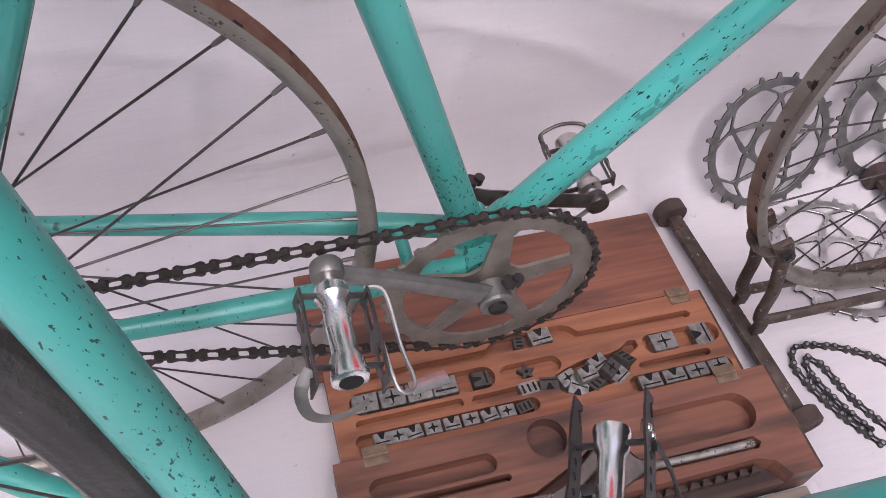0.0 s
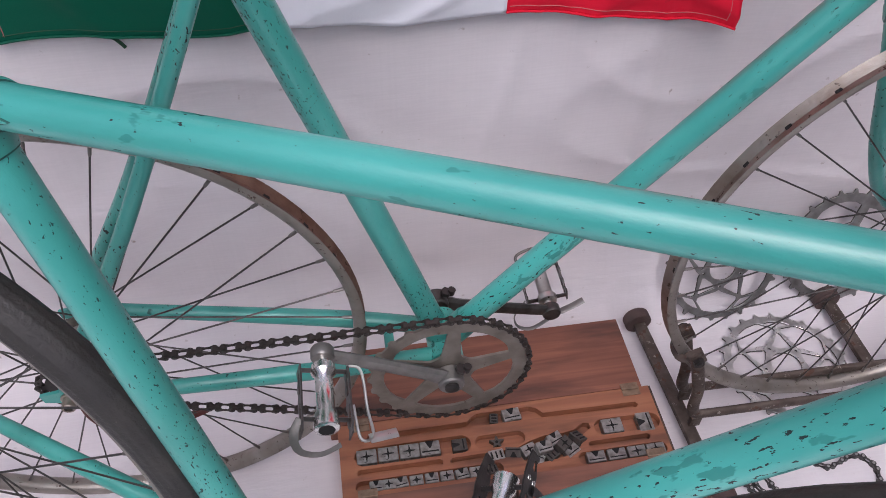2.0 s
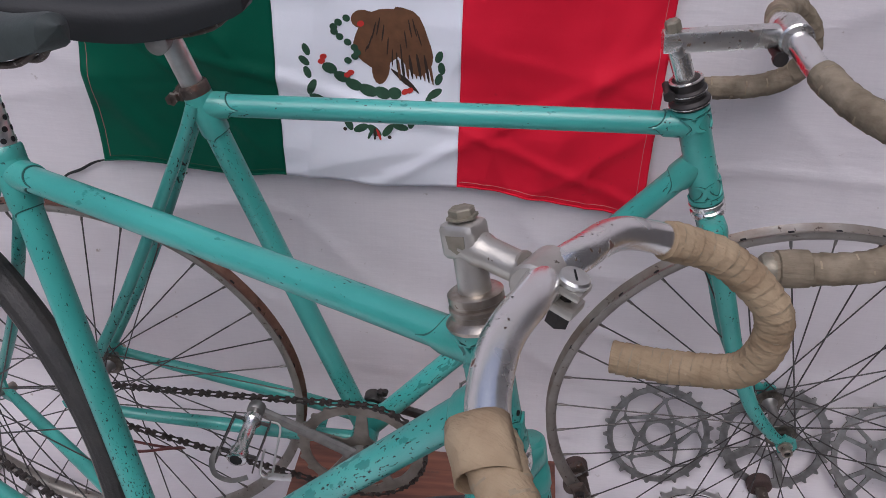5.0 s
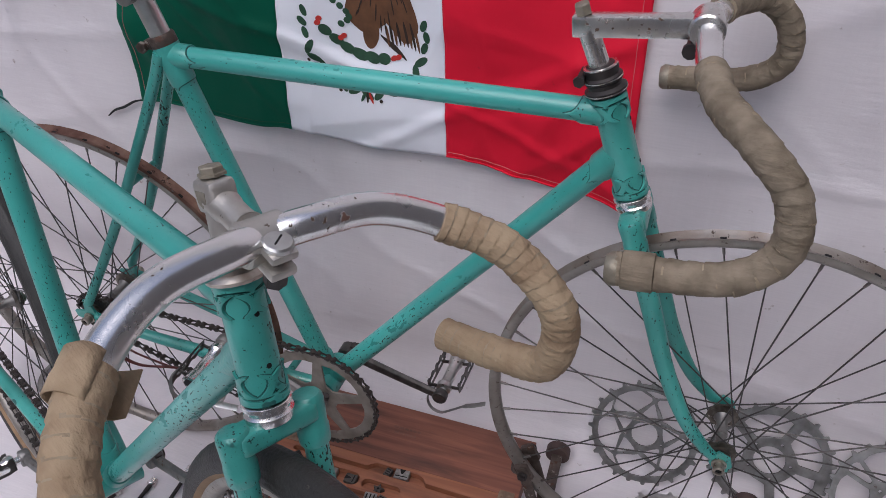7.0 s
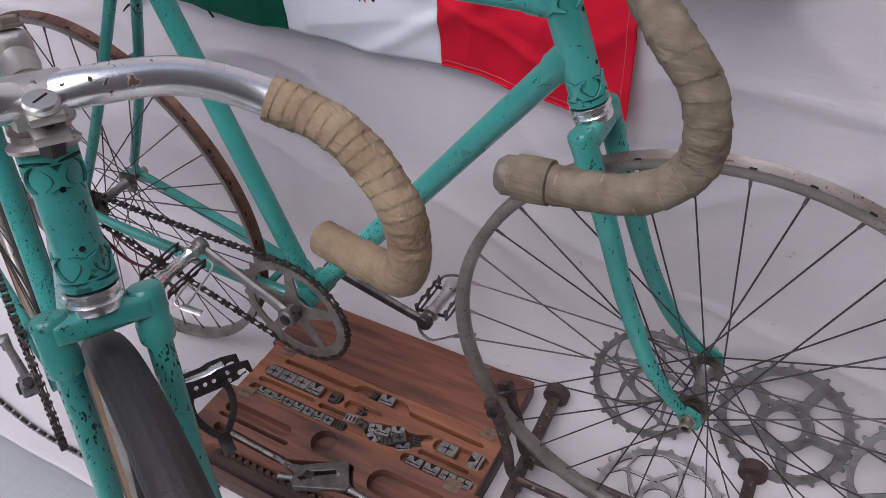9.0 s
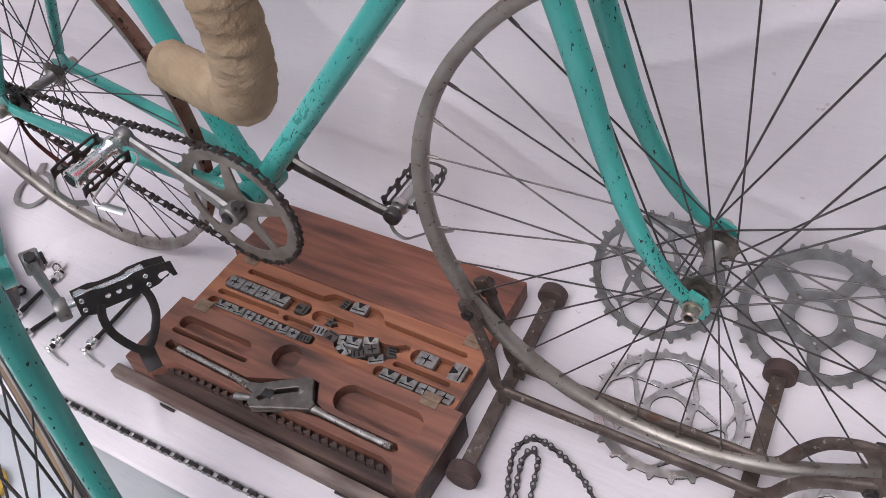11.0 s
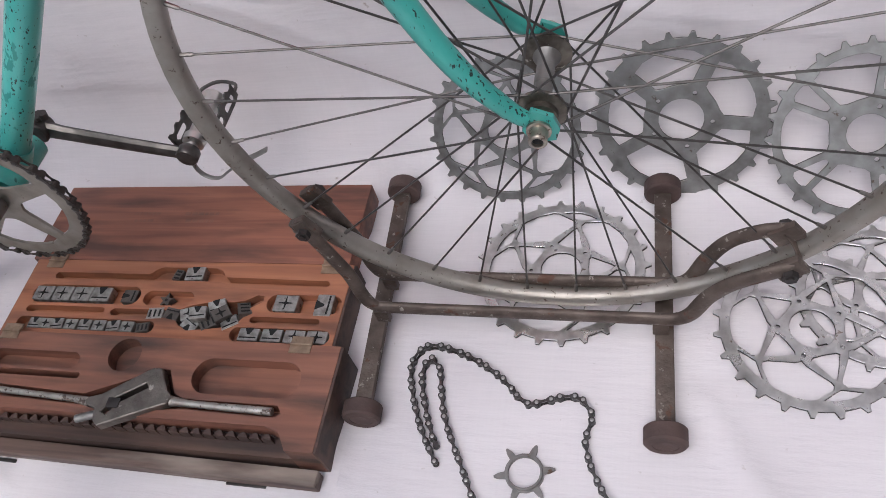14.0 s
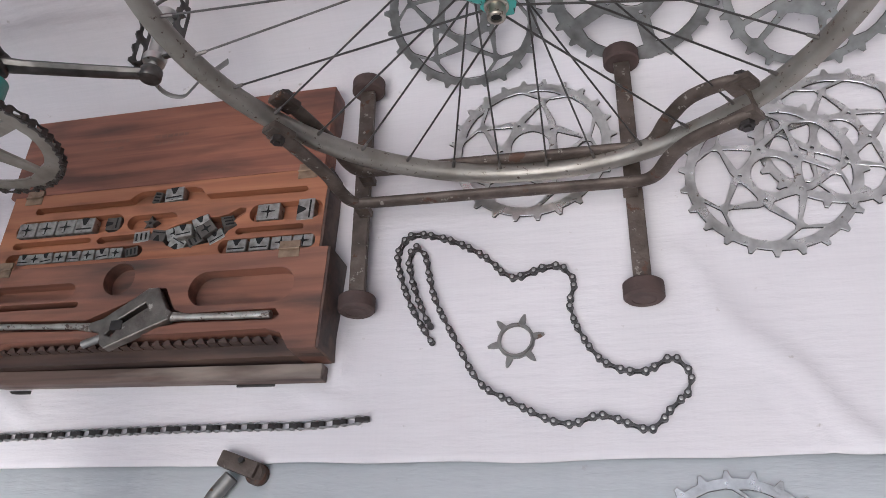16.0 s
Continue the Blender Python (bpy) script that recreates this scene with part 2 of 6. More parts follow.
def rod(a, b, r, r2=None, segs=16, bm=None):
    bm = bm or bmesh.new()
    return sweep(bm, [a, b], [r, r2 if r2 is not None else r], segs)


def lathe(profile, base, axis, segs=24, bm=None, closed=True):
    """Turns (distance along axis, radius) pairs about the axis through base."""
    bm = bm or bmesh.new()
    base, ax = Vector(base), Vector(axis).normalized()
    u = ax.orthogonal().normalized()
    v = ax.cross(u)
    rings = []
    for d, r in profile:
        rings.append([bm.verts.new(base + ax * d + (u * math.cos(a) + v * math.sin(a)) * max(r, 1e-5))
                      for a in (2 * math.pi * j / segs for j in range(segs))])
    for r0, r1 in zip(rings, rings[1:]):
        for j in range(segs):
            bm.faces.new((r0[j], r0[(j + 1) % segs], r1[(j + 1) % segs], r1[j]))
    if closed:
        bm.faces.new(rings[0][::-1])
        bm.faces.new(rings[-1])
    return bm


def box(x0, x1, y0, y1, z0, z1, bevel=0.0, bm=None, segs=2):
    own = bmesh.new()
    v = [own.verts.new((x, y, z)) for z in (z0, z1) for x, y in ((x0, y0), (x1, y0), (x1, y1), (x0, y1))]
    for f in ((3, 2, 1, 0), (4, 5, 6, 7), (0, 1, 5, 4), (1, 2, 6, 5), (2, 3, 7, 6), (3, 0, 4, 7)):
        own.faces.new([v[i] for i in f])
    if bevel:
        bmesh.ops.bevel(own, geom=own.edges[:], offset=bevel, segments=segs, affect="EDGES", profile=0.6)
    if bm is None:
        return own
    return merge(bm, own)


def merge(bm, other, m=None):
    """Adds the bmesh other to bm."""
    if m is not None:
        other.transform(m)
    me = bpy.data.meshes.new("tmp")
    other.to_mesh(me)
    other.free()
    bm.from_mesh(me)
    bpy.data.meshes.remove(me)
    return bm


def prism(outline, z0, z1, bm=None, holes=(), bevel=0.0):
    """A flat plate from an outline of (x, y) with holes, between z0 and z1."""
    own = bmesh.new()
    loops = [outline] + list(holes)
    edges = []
    for lp in loops:
        vs = [own.verts.new((x, y, z0)) for x, y in lp]
        edges += [own.edges.new((vs[i], vs[(i + 1) % len(vs)])) for i in range(len(vs))]
    if len(loops) > 6:
        own.clear()
        co, ed = [], []
        for lp in loops:
            k0 = len(co)
            co += [Vector(p) for p in lp]
            ed += [(k0 + i, k0 + (i + 1) % len(lp)) for i in range(len(lp))]
        vs2, _, fs2, _, _, _ = geometry.delaunay_2d_cdt(co, ed, [], 0, 1e-7)
        vs = [own.verts.new((p.x, p.y, z0)) for p in vs2]
        for f in fs2:
            mx, my = sum(vs2[i].x for i in f) / len(f), sum(vs2[i].y for i in f) / len(f)
            odd = False
            for i, j in ed:
                p, q = co[i], co[j]
                if (p.y > my) != (q.y > my) and mx < (q.x - p.x) * (my - p.y) / (q.y - p.y) + p.x:
                    odd = not odd
            if odd:
                own.faces.new([vs[i] for i in f])
        bmesh.ops.delete(own, geom=[v for v in own.verts if not v.link_faces], context="VERTS")
    else:
        bmesh.ops.triangle_fill(own, use_beauty=True, edges=edges, normal=(0, 0, 1))
    ext = bmesh.ops.extrude_face_region(own, geom=own.faces[:])
    bmesh.ops.translate(own, verts=[g for g in ext["geom"] if isinstance(g, bmesh.types.BMVert)], vec=(0, 0, z1 - z0))
    if bevel:
        es = [e for e in own.edges if len(e.link_faces) == 2 and e.calc_face_angle(0) > 1.0 and abs(e.verts[0].co.z - e.verts[1].co.z) < 1e-6]
        bmesh.ops.bevel(own, geom=es, offset=bevel, segments=1, affect="EDGES")
    if bm is None:
        return own
    return merge(bm, own)


def circle(cx, cy, r, n=24, start=0.0):
    return [(cx + r * math.cos(start + 2 * math.pi * i / n), cy + r * math.sin(start + 2 * math.pi * i / n)) for i in range(n)]


def slot(x0, x1, y0, y1, n=8):
    """A rounded slot outline."""
    r = min(x1 - x0, y1 - y0) / 2
    out = []
    for cx, cy, a0 in ((x1 - r, y1 - r, 0), (x0 + r, y1 - r, 90), (x0 + r, y0 + r, 180), (x1 - r, y0 + r, 270)):
        out += [(cx + r * math.cos(radians(a0 + 90 * k / n)), cy + r * math.sin(radians(a0 + 90 * k / n))) for k in range(n + 1)]
    return [p for i, p in enumerate(out) if math.dist(p, out[i - 1]) > 1e-6]

# ---------------------------------------------------------------- cloth, wall, floor


def fabric(name, col, col2, weave=900.0, rough=0.9, stain=(0.5, 0.45, 0.4), sheen=0.0, wrinkle=0.5, slub=80.0, patch=3.5, thread=0.0):
    m = bpy.data.materials.new(name)
    m.use_nodes = True
    nd, lk = m.node_tree.nodes, m.node_tree.links
    b = nd["Principled BSDF"]
    b.inputs["Roughness"].default_value = rough
    b.inputs["Sheen Weight"].default_value = sheen
    b.inputs["Specular IOR Level"].default_value = 0.2
    tc = nd.new("ShaderNodeTexCoord")
    n1 = nd.new("ShaderNodeTexNoise")
    n1.inputs["Scale"].default_value, n1.inputs["Detail"].default_value = patch, 8
    lk.new(tc.outputs["Object"], n1.inputs["Vector"])
    r1 = nd.new("ShaderNodeValToRGB")
    r1.color_ramp.elements[0].position, r1.color_ramp.elements[1].position = 0.3, 0.7
    r1.color_ramp.elements[0].color, r1.color_ramp.elements[1].color = (*col, 1), (*col2, 1)
    lk.new(n1.outputs["Fac"], r1.inputs["Fac"])
    n2 = nd.new("ShaderNodeTexNoise")
    n2.inputs["Scale"].default_value, n2.inputs["Detail"].default_value = 60, 6
    lk.new(tc.outputs["Object"], n2.inputs["Vector"])
    r2 = nd.new("ShaderNodeValToRGB")
    r2.color_ramp.elements[0].position, r2.color_ramp.elements[1].position = 0.70, 0.78
    lk.new(n2.outputs["Fac"], r2.inputs["Fac"])
    mx = nd.new("ShaderNodeMix")
    mx.data_type = "RGBA"
    lk.new(r2.outputs["Color"], mx.inputs[0])
    lk.new(r1.outputs["Color"], mx.inputs[6])
    mx.inputs[7].default_value = (*stain, 1)
    # thicker threads that run through the weave
    colour = mx.outputs[2]
    for way, scale, dark in (((0.04, 1.0, 1.0), 420.0, 1 - thread), ((1.0, 0.02, 0.02), 300.0, 1 - 0.4 * thread)):
        if not thread:
            continue
        tm = nd.new("ShaderNodeMapping")
        tm.inputs["Scale"].default_value = way
        lk.new(tc.outputs["Object"], tm.inputs["Vector"])
        tn = nd.new("ShaderNodeTexNoise")
        tn.inputs["Scale"].default_value, tn.inputs["Detail"].default_value = scale, 3
        lk.new(tm.outputs[0], tn.inputs["Vector"])
        tr = nd.new("ShaderNodeValToRGB")
        tr.color_ramp.elements[0].position, tr.color_ramp.elements[1].position = 0.38, 0.62
        tr.color_ramp.elements[0].color, tr.color_ramp.elements[1].color = (dark, dark, dark, 1), (1, 1, 1, 1)
        lk.new(tn.outputs["Fac"], tr.inputs["Fac"])
        tx = nd.new("ShaderNodeMix")
        tx.data_type, tx.blend_type = "RGBA", "MULTIPLY"
        tx.inputs[0].default_value = 1.0
        lk.new(colour, tx.inputs[6])
        lk.new(tr.outputs["Color"], tx.inputs[7])
        colour = tx.outputs[2]
    lk.new(colour, b.inputs["Base Color"])
    mp = nd.new("ShaderNodeMapping")
    mp.inputs["Scale"].default_value = (0.2, 1.0, 1.0)
    lk.new(tc.outputs["Object"], mp.inputs["Vector"])
    n3 = nd.new("ShaderNodeTexNoise")
    n3.inputs["Scale"].default_value, n3.inputs["Detail"].default_value = weave, 2
    lk.new(mp.outputs[0], n3.inputs["Vector"])
    n4 = nd.new("ShaderNodeTexNoise")
    n4.inputs["Scale"].default_value, n4.inputs["Detail"].default_value = slub, 5
    lk.new(mp.outputs[0], n4.inputs["Vector"])
    b1 = nd.new("ShaderNodeBump")
    b1.inputs["Strength"].default_value, b1.inputs["Distance"].default_value = 0.2, 0.0008
    lk.new(n3.outputs["Fac"], b1.inputs["Height"])
    b2 = nd.new("ShaderNodeBump")
    b2.inputs["Strength"].default_value, b2.inputs["Distance"].default_value = wrinkle, 0.004
    lk.new(n4.outputs["Fac"], b2.inputs["Height"])
    lk.new(b1.outputs[0], b2.inputs["Normal"])
    lk.new(b2.outputs[0], b.inputs["Normal"])
    return m


WHITE_CLOTH = fabric("white_cotton", (0.76, 0.72, 0.73), (0.66, 0.62, 0.635), stain=(0.42, 0.36, 0.33), wrinkle=0.32, thread=0.03)
SHEET_MAT = fabric("ribbed_sheet", (0.85, 0.88, 0.89), (0.81, 0.84, 0.855), 400, 0.7, (0.7, 0.7, 0.7), wrinkle=0.15)
CONCRETE = mat("grey_concrete", (0.42, 0.41, 0.40), 0.9, 0, (0.33, 0.325, 0.32), 5, 0.6, 0.4, 90, (0.2, 0.2, 0.19), 12, 0.62)
# dark colour of the added east wall, so it bounces little light
DIM_WALL = mat("dim_added_wall", (0.20, 0.19, 0.18), 0.9, 0, (0.15, 0.14, 0.135), 3, 0.6, 0.3, 90)
PLASTER = mat("pale_plaster", (0.62, 0.6, 0.57), 0.9, 0, (0.55, 0.53, 0.5), 4, 0.6, 0.3, 120)

tagged(part("floor", box(-5, 5, -6, 0.34, -0.16, -0.012), CONCRETE), "grey concrete floor under the cloths", "floor", kind="structure")
tagged(part("wall_north", box(-5, 5, 0.34, 0.54, -0.16, 2.6), PLASTER), "pale plastered wall behind the white cloth", "wall", kind="structure")

# unseen walls, added to close the space and shape reflections in the chrome
tagged(part("added_wall_south", box(-2.4, 1.6, -3.4, -3.2, -0.16, 1.6), PLASTER), "pale unseen wall added to brighten reflections", "wall", kind="structure")
tagged(part("added_wall_west", box(-2.6, -2.4, -3.4, 0.34, -0.16, 2.0), PLASTER), "pale unseen wall added to brighten reflections", "wall", kind="structure")
# unseen too: near, tall and dark, added to lower the light towards +x
tagged(part("added_wall_east", box(1.4, 1.6, -3.2, 0.34, -0.16, 2.8), DIM_WALL), "dark unseen wall added to cut light from the east", "wall", kind="structure")


def cloth_point(x, s):
    """Backdrop profile: s runs down the wall, round the foot and forward over the floor."""
    wall = 1.5
    if s < wall:
        y, z = 0.262, wall + 0.16 - s
    elif s < wall + 0.2:
        a = (s - wall) / 0.2 * math.pi / 2
        y, z = 0.262 - 0.13 * (1 - math.cos(a)), 0.16 - 0.16 * math.sin(a)
    else:
        y, z = 0.132 - (s - wall - 0.2), 0.0
    up = min(1.0, max(0.0, (z - 0.03) / 0.2))
    fold = noise.fractal(Vector((x * 2.2, s * 1.6, 3.1)), 0.7, 2.0, 3)
    swag = noise.noise(Vector((x * 0.9 + s * 0.9, s * 3.2 - x * 1.1, 7.7)))
    if up > 0:
        y += up * (0.015 * fold + 0.013 * swag) - 0.006 * up
        # soft pressed creases that run across the hanging cloth
        for kx, ks, off in ((1.3, 5.2, 2.0), (-2.6, 3.4, 8.0), (5.0, 1.1, 14.0)):
            ridge = 1 - abs(noise.noise(Vector((x * kx + s * 0.5, s * ks, off)))) * 2.2
            y -= up * 0.0045 * max(0.0, ridge) ** 6
    foot = max(0.0, 1 - abs(s - wall - 0.2) / 0.22)
    z += 0.004 * foot * (noise.noise(Vector((x * 9.0, s * 7.0, 1.3))) - 0.5)
    if y < 0.02 and z < 0.01:
        z += 0.0014 * noise.noise(Vector((x * 11.0, s * 11.0, 5.0))) - 0.0012
    if y < -0.2:
        front = min(1.0, (-0.2 - y) / 0.12)
        z += front * 0.002 * max(0, noise.noise(Vector((x * 13.0, s * 5.0, 9.0))))
    if z < 0.05:
        # pressed folds and creases on the floor
        for (xa, ya), (xb, yb), amp, wid in (((0.70, -0.085), (0.80, -0.222), 0.004, 0.016), ((0.80, -0.222), (0.90, -0.325), 0.005, 0.013), ((0.79, -0.245), (0.86, -0.33), 0.003, 0.007), ((0.318, 0.11), (0.298, 0.0), 0.005, 0.018), ((0.335, -0.10), (0.345, -0.235), 0.004, 0.008), ((-0.20, -0.19), (-0.05, -0.255), 0.004, 0.010), ((0.30, -0.235), (0.37, -0.25), 0.003, 0.008), ((0.98, 0.12), (1.2, -0.2), 0.006, 0.02), ((-0.36, 0.14), (-0.5, -0.05), 0.005, 0.02)):
            dx, dy = xb - xa, yb - ya
            ln = math.hypot(dx, dy)
            t = ((x - xa) * dx + (y - ya) * dy) / ln
            d = ((x - xa) * dy - (y - ya) * dx) / ln + 0.006 * math.sin(t * 40 + xa * 9)
            end = max(0.0, min(1.0, (t + 0.01) / 0.03, (ln + 0.01 - t) / 0.03))
            z += 1.6 * amp * end * math.exp(-(d / wid) ** 2)
        # pressed flat under the stand's rear foot
        r = math.hypot(x - 0.349, y - 0.168)
        z = min(z, max(0.0, r - 0.03) * 1.2)
    return Vector((x, y, z))


bm = bmesh.new()
NX, NS = 310, 280
edge = [-0.318 + 0.004 * noise.noise(Vector((i * 0.08, 0, 4.0))) for i in range(NX + 1)]
grid = []
for i in range(NX + 1):
    x = -1.5 + 3.1 * i / NX
    total = 1.5 + 0.2 + 0.132 - edge[i]
    grid.append([bm.verts.new(cloth_point(x, total * k / NS)) for k in range(NS + 1)])
for i in range(NX):
    for k in range(NS):
        bm.faces.new((grid[i][k], grid[i + 1][k], grid[i + 1][k + 1], grid[i][k + 1]))
cloth = part("backdrop_cloth", bm, WHITE_CLOTH)
tagged(cloth, "white cotton backdrop cloth hung on the wall and over the floor", "cloth")
sol = cloth.modifiers.new("thickness", "SOLIDIFY")
sol.thickness, sol.offset = 0.0015, -1.0

bm = bmesh.new()
NX2 = 420
for k, (y, z) in enumerate(((-0.27, -0.0045), (-0.9, -0.0045), (-1.5, -0.0045))):
    row = []
    for i in range(NX2 + 1):
        x = -1.6 + 3.4 * i / NX2
        rib = 0.0012 if (i // 2) % 5 == 0 else 0.0
        row.append(bm.verts.new((x, y, z - rib + 0.0006 * noise.noise(Vector((x * 6, y * 6, 0))))))
    if k:
        for i in range(NX2):
            bm.faces.new((prev[i], prev[i + 1], row[i + 1], row[i]))
    prev = row
sheet = part("ribbed_sheet", bm, SHEET_MAT)
tagged(sheet, "pale bluish white ribbed sheet spread on the floor", "sheet")
sol = sheet.modifiers.new("thickness", "SOLIDIFY")
sol.thickness, sol.offset = 0.006, -1.0

# ---------------------------------------------------------------- bicycle
GRIME = mat("greasy_dirt", (0.012, 0.05, 0.042), 0.7, 0, (0.03, 0.16, 0.135), 90, 0.6)


def lug(bm, a, way, r, length, scallop=0.008, segs=64, lobes=2, thick=0.0024, line=None):
    """A lug sleeve starting at a and running along way; its shoreline is a row of scallops that meet in points."""
    a, way = Vector(a), Vector(way).normalized()
    u = (Vector((0, 1, 0)) - way * way.y).normalized()
    v = way.cross(u)

    def shore(an):
        w = ((an * lobes / (2 * math.pi)) % 1.0) * 2 - 1
        return (1 - math.sqrt(max(0.0, 1 - abs(w) ** 2.2))) * scallop
    rows = []
    for d, rr in ((0.0, r + thick), (0.5, r + thick), (0.93, r + thick), (1.0, r + thick * 0.7), (1.0, r + 0.0002)):
        rows.append([bm.verts.new(a + way * (length * d + shore(2 * math.pi * j / segs) * d) + (u * math.cos(2 * math.pi * j / segs) + v * math.sin(2 * math.pi * j / segs)) * rr) for j in range(segs)])
    for r0, r1 in zip(rows, rows[1:]):
        for j in range(segs):
            bm.faces.new((r0[j], r0[(j + 1) % segs], r1[(j + 1) % segs], r1[j]))
    if line is not None:
        pts = [a + way * (length + 0.0006 + shore(2 * math.pi * j / segs)) + (u * math.cos(2 * math.pi * j / segs) + v * math.sin(2 * math.pi * j / segs)) * (r + 0.0001) for j in range(segs)]
        sweep(line, pts, 0.0011, 6, closed=True)
    return bm


def lug_point(bm, at, out, along, r, thick):
    """A cast point of a head lug: broad at the band, pierced by a triangle, ending in two horns; bent round the tube."""
    side = along.cross(out)
    rows = ((0.0, 0.0140, 0.0), (0.0012, 0.0112, 0.0), (0.0013, 0.0110, 0.0040), (0.003, 0.0085, 0.0024), (0.0058, 0.0056, 0.0), (0.008, 0.0040, 0.0), (0.0105, 0.0029, 0.0), (0.0128, 0.0029, 0.0),
            (0.0148, 0.0042, 0.0), (0.0162, 0.0060, 0.0006), (0.0174, 0.0078, 0.0030), (0.0186, 0.0088, 0.0058), (0.0192, 0.0088, 0.0080))

    def put(x, z, h):
        q = x / r
        return at + along * z + (side * math.sin(q) + out * (math.cos(q) - 1)) * (r + h) + out * h
    n = 5
    for sx in (-1, 1):
        grid = []
        for z, wo, wi in rows:
            wo, wi = wo + 0.7 * (0.0032 - thick), max(0.0, wi - 0.5 * (0.0032 - thick))
            xs = [wi + (wo - wi) * k / n for k in range(n + 1)]
            line = [bm.verts.new(put(sx * x, z, thick)) for x in xs]
            grid.append([bm.verts.new(put(sx * xs[0], z, -0.0004))] + line + [bm.verts.new(put(sx * (wo + 0.0003), z, -0.0004))])
        for r0, r1 in zip(grid, grid[1:]):
            for k in range(n + 2):
                bm.faces.new((r0[k], r0[k + 1], r1[k + 1], r1[k]))
        bm.faces.new(grid[-1])
    return bm


def gear_outline(teeth, r_root, r_tip, width=0.32, top=0.10):
    pts = []
    for i in range(teeth):
        a = 2 * math.pi * i / teeth
        p = 2 * math.pi / teeth
        for da, r in ((-0.5, r_root), (-width, r_root), (-width * 0.62, r_root + (r_tip - r_root) * 0.55), (-top, r_tip), (top, r_tip), (width * 0.62, r_root + (r_tip - r_root) * 0.55), (width, r_root)):
            pts.append((r * math.cos(a + da * p), r * math.sin(a + da * p)))
    return pts


def sector_hole(a0, a1, r0, r1, gap0, gap1, round_=0.25, n=7):
    """A hole between two arms: from r0 to r1, with half an arm's width taken off at each side."""
    pts = []
    b0, b1 = a0 + gap1 / r1, a1 - gap1 / r1
    for k in range(n):
        t = k / (n - 1)
        e = abs(2 * t - 1) ** 4
        pts.append((b0 + (b1 - b0) * t, r1 - (r1 - r0) * 0.13 * round_ * 4 * e * 0.5))
    c0, c1 = a0 + gap0 / r0, a1 - gap0 / r0
    if c1 - c0 < 0.02:
        c0 = c1 = (c0 + c1) / 2
        pts.append((c0, r0))
    else:
        for k in range(n):
            t = 1 - k / (n - 1)
            e = abs(2 * t - 1) ** 4
            pts.append((c0 + (c1 - c0) * t, r0 + (r1 - r0) * 0.1 * e))
    return [(r * math.cos(a), r * math.sin(a)) for a, r in pts]


PITCH = (0.0156, 0.0098)


def chain_meshes():
    """Side-plate link and solid block of an inch-pitch block chain, lying along x, pins along y."""
    def plate(y0, y1, h, waist, length):
        out = []
        for k in range(9):
            a = radians(90 + 180 * k / 8)
            out.append((h * math.cos(a), h * math.sin(a)))
        out += [(length * 0.35, -waist), (length * 0.65, -waist)]
        for k in range(9):
            a = radians(-90 + 180 * k / 8)
            out.append((length + h * math.cos(a), h * math.sin(a)))
        out += [(length * 0.65, waist), (length * 0.35, waist)]
        p = prism(out, y0, y1)
        p.transform(Matrix.Rotation(radians(90), 4, "X"))
        return p
    long_link = plate(0.0030, 0.0042, 0.0038, 0.0013, PITCH[0])
    merge(long_link, plate(-0.0042, -0.0030, 0.0038, 0.0013, PITCH[0]))
    for x in (0, PITCH[0]):
        pin = lathe([(-0.0052, 0.0016), (-0.0049, 0.0021), (0.0049, 0.0021), (0.0052, 0.0016)], (x, 0, 0), (0, 1, 0), 8)
        for f in pin.faces:
            f.material_index = 1
        merge(long_link, pin)
    return long_link, plate(-0.0026, 0.0026, 0.0036, 0.0019, PITCH[1])


def lay_chain(path, parent, meshes, normal, closed=True):
    """Places links along a polyline; normal is the direction of the pins."""
    pts = [Vector(p) for p in path]
    if closed:
        pts.append(pts[0])
    cum = [0.0]
    for a, b in zip(pts, pts[1:]):
        cum.append(cum[-1] + (b - a).length)
    pair = sum(PITCH)
    n = int(cum[-1] / pair)
    grow = cum[-1] / n / pair if closed else 1.0

    def at(s):
        s = min(max(s, 0), cum[-1])
        lo = max(i for i in range(len(cum)) if cum[i] <= s + 1e-9)
        lo = min(lo, len(pts) - 2)
        return pts[lo].lerp(pts[lo + 1], (s - cum[lo]) / max(cum[lo + 1] - cum[lo], 1e-9))
    s = 0.0
    for i in range(2 * n):
        a, b = at(s), at(s + PITCH[i % 2] * grow)
        s += PITCH[i % 2] * grow
        x = (b - a).normalized()
        y = (Vector(normal) - x * Vector(normal).dot(x)).normalized()
        z = x.cross(y)
        m = Matrix((x, y, z)).transposed().to_4x4()
        m.translation = a
        part("link", meshes[i % 2], None, parent).matrix_local = m


outer_bm, inner_bm = chain_meshes()
OILY = (mesh_of("side_link", outer_bm, [CHAIN, PIN_OILY]), mesh_of("block", inner_bm, CHAIN))
outer_bm, inner_bm = chain_meshes()
DRY = (mesh_of("side_link", outer_bm, [CHAIN_GREY, PIN]), mesh_of("block", inner_bm, CHAIN_GREY))


outer_bm, inner_bm = chain_meshes()
WORN_EDGE = (mesh_of("side_link", outer_bm, [PIN, PIN]), mesh_of("block", inner_bm, BLACK_METAL))


